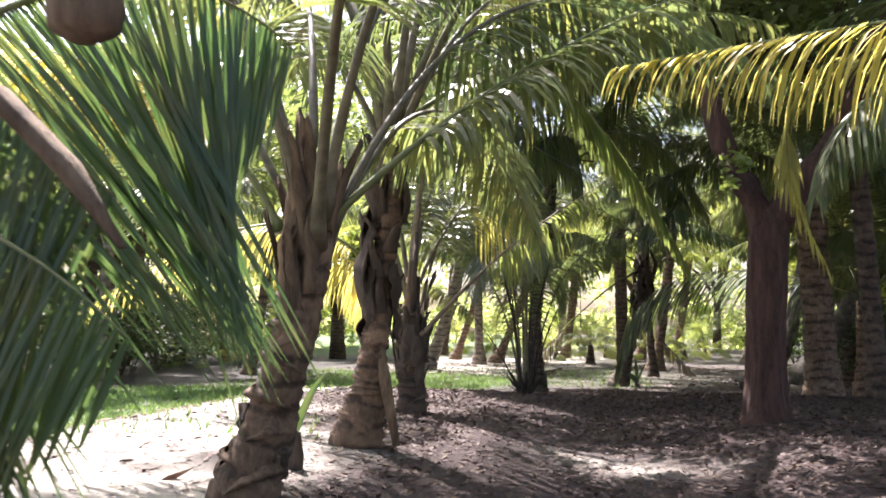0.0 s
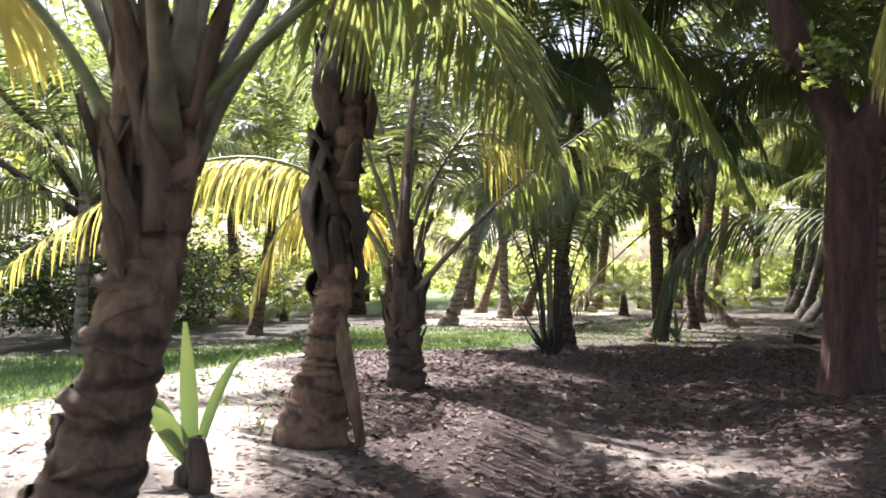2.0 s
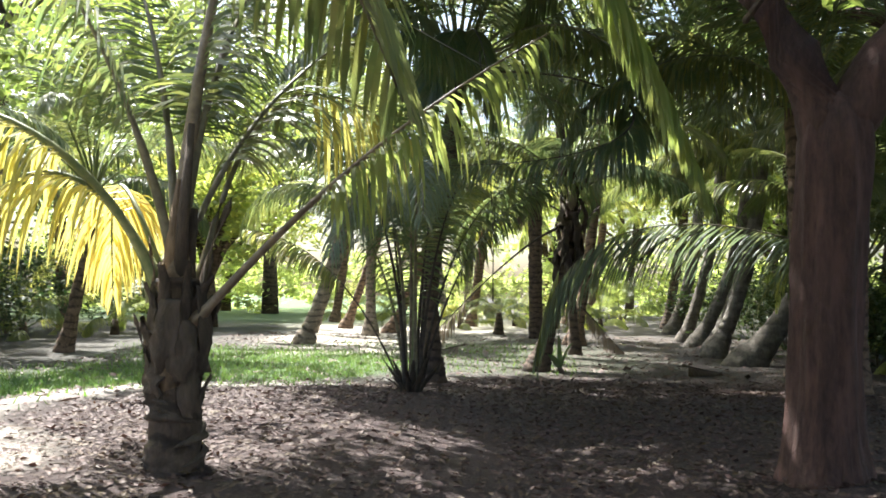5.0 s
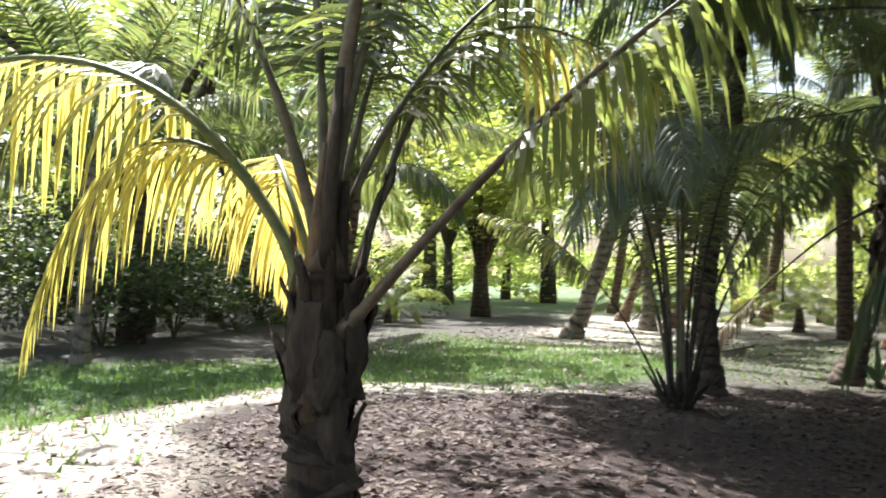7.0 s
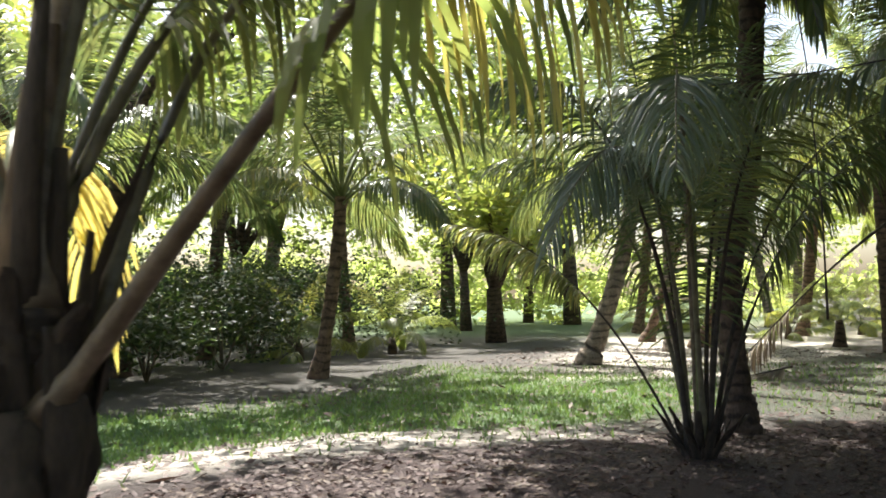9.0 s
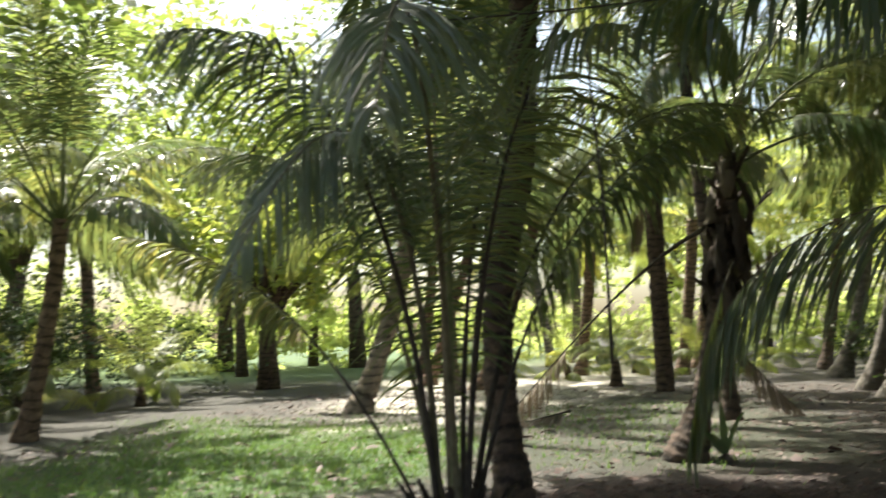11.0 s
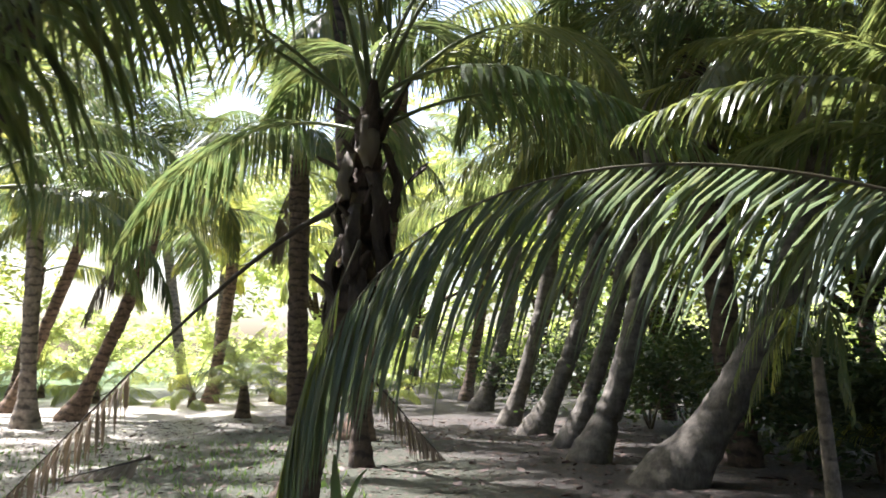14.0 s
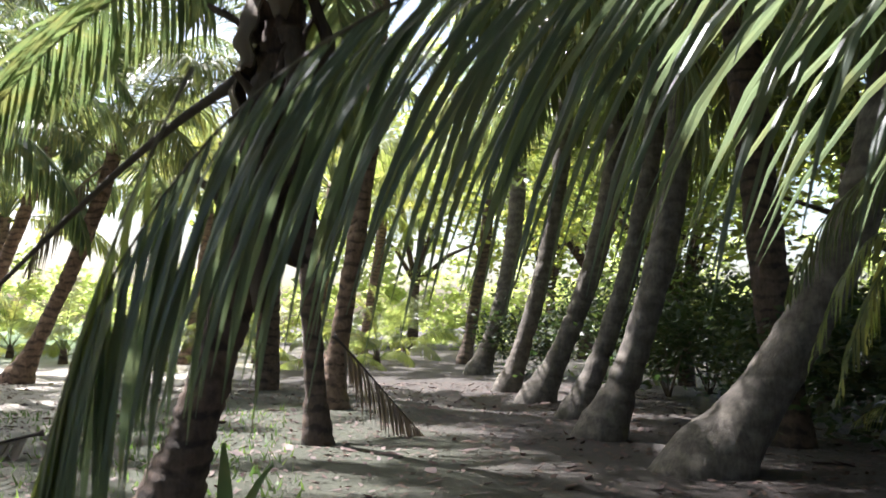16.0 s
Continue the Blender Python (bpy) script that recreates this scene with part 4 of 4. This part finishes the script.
def broadleaf(name, where, label, height_m, spread, count, size, rng, trunk_r=0.2, mat=None, category="tree"):
    t = thing(name, where, label, category)
    lean = rng.uniform(-0.3, 0.3, 2)
    fork = height_m * 0.3
    part("trunk", mesh_data("trunk", *tube([(0, 0, -0.1), (lean[0] * 0.4, lean[1] * 0.4, fork * 0.5), (lean[0], lean[1], fork)], [trunk_r * 1.3, trunk_r, trunk_r * 0.85], 10), BARK_DARK, True), t)
    vs, fs = [], []
    for i in range(7):
        az = i * 2.4 + rng.uniform(-0.3, 0.3)
        r, z = spread * rng.uniform(0.35, 0.8), height_m * rng.uniform(0.5, 0.95)
        tip = (lean[0] + r * math.cos(az), lean[1] + r * math.sin(az), z)
        mid = (lean[0] + r * 0.4 * math.cos(az), lean[1] + r * 0.4 * math.sin(az), fork + (z - fork) * 0.55)
        part("limb", mesh_data("limb", *tube([(lean[0], lean[1], fork * 0.95), mid, tip], [trunk_r * 0.6, trunk_r * 0.4, 0.03], 7), BARK_DARK, True), t)
        v, f = leaf_cloud(tip, (spread * 0.5, spread * 0.5, height_m * 0.22), count // 7, size, rng)
        fs += [tuple(k + len(vs) for k in q) for q in f]
        vs += v.tolist()
    part("crown", mesh_data("crown", vs, fs, mat or BROAD), t)
    return t


rng = np.random.default_rng(12)
broadleaf("broadleaf_tree", at_ground(-11.9, 41.3), "low broad tree with bright yellow-green leaves", 7.0, 4.0, 7000, 0.2, rng, 0.36)

broadleaf("broadleaf_tree", at_ground(-13.2, 22.0), "spreading tree with sunlit yellow-green leaves over the shrubs", 10.5, 7.5, 4200, 0.17, rng, 0.25)
# ---- further palms, standing in rows ----
ROW = [
    # base, top offset, bend, foot and trunk radius, bark, label
    ((5.98, 25.6), (1.75, -0.3, 4.3), 1.5, 0.42, 0.25, BARK_GREY, "stout dark palm leaning far over from a swollen foot"),
    ((5.92, 28.2), (0.95, -0.2, 4.6), 1.6, 0.33, 0.19, BARK_GREY, "curved palm trunk in a row"),
    ((6.4, 30.4), (1.1, -0.2, 4.6), 1.4, 0.26, 0.16, BARK_GREY, "dark curved palm trunk in a row"),
    ((6.7, 33.2), (1.3, -0.2, 5.0), 1.5, 0.34, 0.2, BARK_GREY, "curved palm trunk in a row"),
    ((6.85, 35.7), (1.0, -0.2, 5.0), 1.3, 0.3, 0.19, BARK_GREY, "dark curved palm trunk in a row"),
    ((7.7, 41.6), (0.9, -0.2, 5.2), 1.6, 0.4, 0.24, BARK_GREY, "dark curved palm trunk in a row"),
    ((-5.45, 30.5), (1.2, 0.4, 4.6), 1.5, 0.36, 0.22, BARK_PALE, "pale palm curving up from a thick foot"),
    ((-4.2, 36.0), (-0.1, 0.0, 6.4), 1.0, 0.37, 0.18, BARK_PALE, "straight pale palm with a flared foot"),
    ((-3.7, 38.3), (1.9, -0.3, 5.4), 1.3, 0.4, 0.17, BARK, "slim palm leaning over from a curved foot"),
    ((-6.1, 42.0), (2.0, -0.3, 6.0), 1.1, 0.35, 0.17, BARK, "slim palm leaning over the clearing"),
    ((-2.5, 58.0), (-1.2, 0.0, 7.5), 1.0, 0.42, 0.25, BARK_PALE, "distant tall palm over the sunny clearing"),
    ((-1.4, 64.0), (0.4, 0.0, 8.0), 1.0, 0.45, 0.26, BARK_PALE, "distant tall palm over the sunny clearing"),
    ((1.75, 36.4), (-0.1, 0.0, 6.6), 1.0, 0.27, 0.25, BARK_DARK, "upright dark rough-barked palm with a high crown"),
    ((-11.0, 18.4), (0.1, 0.0, 3.4), 1.0, 0.19, 0.12, BARK_PALE, "slender grey palm by the shrubs"),
    ((-10.2, 25.5), (0.5, 0.2, 4.0), 1.4, 0.26, 0.15, BARK, "young leaning palm on the grass"),
    ((-15.0, 24.6), (-0.2, 0.0, 5.0), 1.2, 0.28, 0.2, BARK_DARK, "dark palm at the edge of the thicket"),
    ((4.75, 18.0), (-0.15, 0.0, 4.3), 1.3, 0.42, 0.3, BARK, "thick grey-brown palm behind the forked tree"),
    ((-17.0, 30.0), (0.6, 0.0, 5.2), 1.3, 0.3, 0.2, BARK_DARK, "dark palm at the edge of the thicket"),
    ((-15.5, 36.0), (-0.4, 0.0, 5.6), 1.3, 0.3, 0.2, BARK, "palm at the edge of the thicket"),
    ((3.1, 46.0), (0.7, 0.0, 6.0), 1.3, 0.35, 0.22, BARK, "distant curved palm in the grove"),
    ((4.3, 52.0), (0.9, 0.0, 6.0), 1.3, 0.35, 0.22, BARK, "distant curved palm in the grove"),
    ((-0.8, 47.0), (0.6, 0.0, 5.0), 1.3, 0.35, 0.22, BARK, "distant curved palm in the grove"),
    ((8.8, 48.0), (0.9, 0.0, 6.0), 1.3, 0.35, 0.22, BARK_DARK, "distant dark palm in the grove"),
    ((-8.0, 50.0), (0.6, 0.0, 5.0), 1.3, 0.35, 0.22, BARK, "distant curved palm in the grove"),
    ((6.2, 58.0), (0.9, 0.0, 6.5), 1.3, 0.35, 0.24, BARK, "distant curved palm in the grove"),
    ((10.2, 24.0), (0.6, 0.0, 5.0), 1.3, 0.3, 0.2, BARK_DARK, "dark palm among the shrubs"),
    ((11.4, 31.0), (0.6, 0.0, 5.2), 1.3, 0.3, 0.2, BARK_DARK, "dark palm among the shrubs"),
    # next four: palms out of view, added so their crowns cast shade
    ((7.2, 14.6), (0.3, 0.0, 4.8), 1.3, 0.3, 0.2, BARK, "unseen palm added for shade beside the path"),
    ((-4.9, -1.0), (0.5, 0.0, 5.4), 1.3, 0.3, 0.18, BARK, "unseen palm added for shade behind the start"),
    ((3.6, -2.0), (-0.3, 0.0, 5.4), 1.3, 0.3, 0.18, BARK, "unseen palm added for shade behind the start"),
    ((9.5, 19.0), (0.3, 0.0, 6.0), 1.3, 0.3, 0.2, BARK, "tall unseen palm added for shade beside the path"),
    ((2.7, 32.2), (0.8, 0.0, 7.6), 1.7, 0.42, 0.16, BARK, "tall palm rising from a swollen foot"),
    ((4.9, 15.2), (-0.4, 0.0, 7.4), 1.2, 0.25, 0.16, BARK_DARK, "tall dark palm behind the forked tree"),
    ((8.3, 22.4), (0.2, 0.0, 3.4), 1.2, 0.26, 0.18, BARK_DARK, "dark palm with a low full crown"),
    # added behind the shaggy palm; its crown, out of view, shades the ground
    ((2.3, 28.0), (-0.6, 0.3, 9.2), 1.2, 0.2, 0.12, BARK_DARK, "very tall slender palm added for the shade of its wide high crown"),
    ((8.0, 27.2), (-0.3, 1.0, 8.6), 1.0, 0.34, 0.24, BARK_DARK, "tall upright dark palm beside a row of others, wide high crown"),
    ((9.0, 29.0), (-0.5, 0.0, 7.8), 1.2, 0.25, 0.16, BARK_DARK, "tall dark palm among the shrubs"),
]
for i, (base, top, k, rf, r, bark, label) in enumerate(ROW):
    if i < 6:
        top, k, rf = (top[0] * 1.25, top[1], top[2] * 1.3), k * 1.45, rf * 1.1
    p, line, rng = palm(label, at_ground(*base), top, k, rf, r, bark, 100 + i)
    far_left = base[0] < -3 and 28 < base[1] < 44
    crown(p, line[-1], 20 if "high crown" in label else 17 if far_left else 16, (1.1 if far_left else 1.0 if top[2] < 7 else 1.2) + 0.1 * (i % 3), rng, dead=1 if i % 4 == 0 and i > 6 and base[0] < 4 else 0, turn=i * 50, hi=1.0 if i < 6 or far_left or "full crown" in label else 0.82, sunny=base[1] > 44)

# crown of the forked tree, stretched with unseen leaf clumps added for shade, and the broad-leaved trees behind the
# palms
rng = np.random.default_rng(30)
vs, fs = [], []
for c in ((-1.4, 0.6, 6.6), (0.4, 0.8, 7.4), (2.0, -0.3, 6.6), (-0.4, -1.9, 6.8), (-2.8, 2.4, 7.2), (1.2, 2.6, 7.2), (-1.2, 4.0, 7.6), (-3.2, 4.4, 7.8), (-1.6, 6.0, 7.8), (0.6, 5.2, 7.6), (-3.4, 6.6, 8.0), (1.0, 7.0, 7.9), (-5.0, 4.4, 8.0), (-5.4, 7.4, 8.2), (-6.2, 9.4, 8.5), (-7.4, 11.0, 8.8), (-5.6, 11.8, 8.8)):
    v, f = leaf_cloud(c, (2.1, 2.1, 0.9), 1700, 0.12, rng)
    fs += [tuple(k + len(vs) for k in q) for q in f]
    vs += v.tolist()
part("crown", mesh_data("crown", vs, fs, TREE_LEAF), pF)
# unseen tree, added to keep sun and sky light off the path
shade_tree = thing("spreading_tree", at_ground(9.2, 17.6), "tall broad-leaved tree, unseen, added to shade the path", "tree")
part("trunk", mesh_data("trunk", *tube([(0, 0, -0.15), (-0.2, 0.1, 1.8), (-0.7, 0.2, 3.6), (-1.5, 0.4, 5.2)], [0.5, 0.36, 0.32, 0.26], 18), BARK_RED, True), shade_tree)
vs, fs = [], []
for x, y in ((-8.0, 1.0), (-6.4, -1.2), (-6.4, 2.6), (-4.6, 0.4), (-4.8, 4.2), (-4.4, 7.0), (-2.8, 2.2), (-3.0, 5.4), (-1.2, 3.6), (-10.6, 1.4), (-5.6, 2.0)):
    c = (x, y, rng.uniform(7.8, 9.2))
    v, f = leaf_cloud(c, (2.0, 2.0, 0.9), 1700, 0.12, rng)
    fs += [tuple(k + len(vs) for k in q) for q in f]
    vs += v.tolist()
    if rng.random() < 0.6:
        part("limb", mesh_data("limb", *tube([(-1.45, 0.4, 5.1), ((x - 1.5) * 0.5, y * 0.5 + 0.2, 7.0), c], [0.2, 0.12, 0.04], 8), BARK_RED, True), shade_tree)
part("crown", mesh_data("crown", vs, fs, TREE_LEAF), shade_tree)
models = [broadleaf("broadleaf_tree", at_ground(x, y), "tall broad-leaved tree with sunlit yellow-green foliage", h, s, 6000, 0.2, rng, 0.28) for x, y, h, s in ((-18.0, 53, 11, 5.5), (-22, 38, 12, 6.0), (10, 66, 13, 6.0))]
for i, (x, y, a, s) in enumerate(((-23, 62, 40, 1.7), (-27, 47, 100, 1.5), (-15, 64, 200, 1.7), (17, 62, 300, 1.0), (15, 52, 20, 1.0), (14, 42, 150, 0.9), (-26, 28, 250, 1.0), (18, 34, 70, 1.0), (-20, 70, 10, 1.2), (-31, 38, 330, 1.1), (16, 22, 120, 0.9), (-24, 20, 220, 0.9), (5.0, 76, 190, 1.3), (12.2, 25.0, 15, 0.6), (13.0, 30.5, 140, 0.65), (11.8, 37.0, 260, 0.6))):
    copy_thing(models[i % 3], Matrix.Translation(at_ground(x, y)) @ pose(0, 0, 0, 0, 0, a) @ Matrix.Scale(s, 4))

# ---- thickets and far woods ----


def shrub(where, label, size, count, leaf, mat, rng):
    t = thing("shrub", where, label, "shrub", "undergrowth")
    for i in range(4):
        a = rng.uniform(0, 6.28)
        tip = (size * 0.5 * math.cos(a), size * 0.5 * math.sin(a), size * rng.uniform(0.5, 0.8))
        part("stem", mesh_data("stem", *tube([(0, 0, -0.05), (tip[0] * 0.3, tip[1] * 0.3, tip[2] * 0.5), tip], [0.03, 0.025, 0.012], 6), STALK_BROWN, True), t)
    v, f = leaf_cloud((0, 0, size * 0.5), (size * 0.6, size * 0.6, size * 0.33), count, leaf, rng)
    v[:, 2] = np.maximum(v[:, 2], 0.02)
    part("foliage", mesh_data("foliage", v, f, mat), t)
    return t


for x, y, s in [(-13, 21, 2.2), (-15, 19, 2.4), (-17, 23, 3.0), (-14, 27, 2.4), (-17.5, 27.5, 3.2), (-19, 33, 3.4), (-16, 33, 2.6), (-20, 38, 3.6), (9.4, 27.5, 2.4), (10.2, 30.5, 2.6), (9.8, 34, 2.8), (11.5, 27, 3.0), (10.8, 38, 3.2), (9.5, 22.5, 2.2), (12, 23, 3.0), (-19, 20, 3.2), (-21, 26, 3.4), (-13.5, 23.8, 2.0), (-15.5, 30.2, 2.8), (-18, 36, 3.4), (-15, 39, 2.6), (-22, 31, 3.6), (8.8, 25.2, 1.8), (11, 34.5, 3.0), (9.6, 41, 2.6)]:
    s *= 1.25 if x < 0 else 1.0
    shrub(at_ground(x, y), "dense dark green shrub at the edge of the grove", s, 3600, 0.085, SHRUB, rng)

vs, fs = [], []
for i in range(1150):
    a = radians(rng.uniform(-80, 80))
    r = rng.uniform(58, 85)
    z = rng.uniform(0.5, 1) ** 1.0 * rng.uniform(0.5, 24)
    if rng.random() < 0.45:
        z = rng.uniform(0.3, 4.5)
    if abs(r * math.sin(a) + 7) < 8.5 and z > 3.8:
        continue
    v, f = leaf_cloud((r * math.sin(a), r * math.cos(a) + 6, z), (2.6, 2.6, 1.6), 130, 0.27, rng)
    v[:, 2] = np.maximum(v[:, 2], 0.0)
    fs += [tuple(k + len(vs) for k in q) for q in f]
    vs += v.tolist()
tagged(new("far_woods", mesh_data("far_woods", vs, fs, WOODS)), "green woods closing the distance, haze and sun in their colour", "woods", kind="stuff")

# ---- small palms and fallen fronds ----
for i, (x, y, s) in enumerate(((-1.2, 44.0, 0.6), (1.4, 48.0, 0.65), (-4.6, 47.0, 0.6), (3.6, 43.0, 0.55), (5.4, 46.5, 0.6), (-7.5, 52.0, 0.7), (0.2, 54.0, 0.7), (7.2, 52.0, 0.7), (-12.5, 33.5, 0.6), (-14.0, 30.5, 0.6), (9.2, 24.2, 0.5))):
    p = thing("young_palm", at_ground(x, y), "young palm with low yellow-green fronds close to the soil", "palm tree", "young palms")
    part("stem_base", mesh_data("stem_base", *tube([(0, 0, -0.1), (0, 0, 0.2), (0, 0, 0.5)], [0.17, 0.14, 0.09], 10), BARK_DARK, True), p)
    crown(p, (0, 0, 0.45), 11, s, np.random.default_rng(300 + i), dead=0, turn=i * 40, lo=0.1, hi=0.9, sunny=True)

stub = thing("young_palm", at_ground(0.45, 38.9), "small dark palm stub with a few thin shoots", "palm tree", "young palms")
part("stem_base", mesh_data("stem_base", *tube([(0, 0, -0.1), (0, 0, 0.12), (0.02, 0, 0.5), (0.0, 0, 0.85)], [0.28, 0.2, 0.15, 0.1], 10), BARK_DARK, True), stub)
crown(stub, (0, 0, 0.75), 9, 0.42, np.random.default_rng(330), dead=0, lo=0.0, hi=0.75)

fan = thing("young_palm", at_ground(5.95, 22.4), "small palm with a pale slender stem and sunlit yellow drooping leaves", "palm tree", "young palms")
part("stem_base", mesh_data("stem_base", *tube([(0.03, 0, -0.1), (0.05, 0, 0.3), (0, 0, 0.9), (-0.06, 0, 1.6)], [0.11, 0.075, 0.065, 0.05], 10), BARK_PALE, True), fan)
rng = np.random.default_rng(331)
for i in range(5):
    az = radians(i * 137.5 + rng.uniform(-40, 40))
    k, h = rng.uniform(0.5, 1.1), rng.uniform(-0.1, 0.35)
    c, s = k * math.cos(az), k * math.sin(az)
    free_frond(fan, [(-0.06, 0, 1.55), (0.2 * c - 0.1, 0.2 * s, 2.05 + h), (0.45 * c - 0.2, 0.45 * s, 2.0 + h), (0.75 * c - 0.3, 0.75 * s, 1.0 + h)], SUNNY if i % 2 else FROND, rng, 0.014, count=22, start=0.4, length=0.4, width=0.024, spread=0.5, droop=1.3, ragged=0.3)

for i, (x, y, a) in enumerate(((2.5, 28.7, -10), (-0.6, 27.4, 200), (3.8, 22.3, 30))):
    fb = thing("fallen_frond", at_ground(x, y), "dry brown fallen frond lying on the ground", "palm frond", "fallen fronds")
    rng = np.random.default_rng(340 + i)
    c, s = math.cos(radians(a)), math.sin(radians(a))
    z0 = 1.3 if i == 0 else 0.25
    cur = bezier((0, 0, z0), (0.3 * c, 0.3 * s, z0 * 0.8), (0.7 * c, 0.7 * s, z0 * 0.4), (1.2 * c, 1.2 * s, 0.03), 14)
    v, f = leaflets(cur, rng, 34, 0.15, 0.7, 0.035, 0.5, 0.8, -0.2, 1.2)
    v[:, 2] = np.maximum(v[:, 2], 0.015)
    tagged(part("frond_blade", mesh_data("frond_blade", v, f, DEAD), fb), kind="stuff")
    part("rachis", mesh_data("rachis", *rachis(cur, 0.028), STALK_DARK, True), fb)

# ---- litter and grass ----
rng = np.random.default_rng(40)


def scatter(n, x0, x1, y0, y1, amount):
    x, y = rng.uniform(x0, x1, n), rng.uniform(y0, y1, n)
    keep = rng.random(n) < amount(x, y)
    return x[keep], y[keep]


x, y = scatter(80000, -5.5, 6, 1.5, 21, litter_amount)
z = np.array([ground_z(a, c) for a, c in zip(x, y)])
n = len(x)
a = rng.uniform(0, 6.28, n)
d = np.stack([np.cos(a), np.sin(a), rng.normal(0, 0.25, n)], 1)
w = np.stack([-np.sin(a), np.cos(a), rng.normal(0, 0.3, n)], 1)
s = rng.uniform(0.012, 0.042, n)[:, None]
c = np.stack([x, y, z + 0.012], 1)
lift = np.array([0, 0, 1.0]) * rng.uniform(0, 0.5, n)[:, None]
v = np.stack([c - d * s, c + w * s * 0.5 + lift * s * 0.5, c + d * s, c - w * s * 0.5 + lift * s * 0.5], 1).reshape(-1, 3)
tagged(new("leaf_litter", mesh_data("leaf_litter", v, np.arange(n * 4).reshape(-1, 4).tolist(), LITTER)), "dry curled brown leaves strewn on the soil", "leaf litter", kind="stuff")

x, y = scatter(30000, -9, 10, 19, 38, lambda x, y: 0.75 + 0 * x)
x2, y2 = scatter(9000, -8, -1.5, 4, 20, lambda x, y: 0.7 * pale_amount(x, y))
x, y = np.concatenate([x, x2]), np.concatenate([y, y2])
z = np.array([ground_z(a, c) for a, c in zip(x, y)])
n = len(x)
a = rng.uniform(0, 6.28, n)
d = np.stack([np.cos(a), np.sin(a), rng.normal(0, 0.2, n)], 1)
w = np.stack([-np.sin(a), np.cos(a), rng.normal(0, 0.3, n)], 1)
s = rng.uniform(0.015, 0.06, n)[:, None] * np.where(rng.random(n) < 0.03, 3.0, 1.0)[:, None]
c = np.stack([x, y, z + 0.014], 1)
v = np.stack([c - d * s, c + w * s * 0.4, c + d * s, c - w * s * 0.4], 1).reshape(-1, 3)
tagged(new("leaf_scraps", mesh_data("leaf_scraps", v, np.arange(n * 4).reshape(-1, 4).tolist(), LITTER)), "scattered dry leaf scraps on sandy soil", "leaf litter", kind="stuff")

x, y = scatter(70000, -14, 2, 8, 32, lambda x, y: np.clip(grass_amount(x, y) + 0.12 * pale_amount(x, y) * (x < -1.5), 0, 1))
z = np.array([ground_z(a, c) for a, c in zip(x, y)])
n = len(x)
a = rng.uniform(0, 6.28, n)
w = np.stack([np.cos(a), np.sin(a), 0 * a], 1) * rng.uniform(0.008, 0.02, n)[:, None]
tip = np.stack([rng.normal(0, 0.04, n), rng.normal(0, 0.04, n), rng.uniform(0.04, 0.13, n)], 1)
c = np.stack([x, y, z - 0.005], 1)
v = np.stack([c - w, c + w, c + tip], 1).reshape(-1, 3)
tagged(new("grass", mesh_data("grass", v, np.arange(n * 3).reshape(-1, 3).tolist(), GRASS)), "short sparse green grass", "grass", kind="stuff")
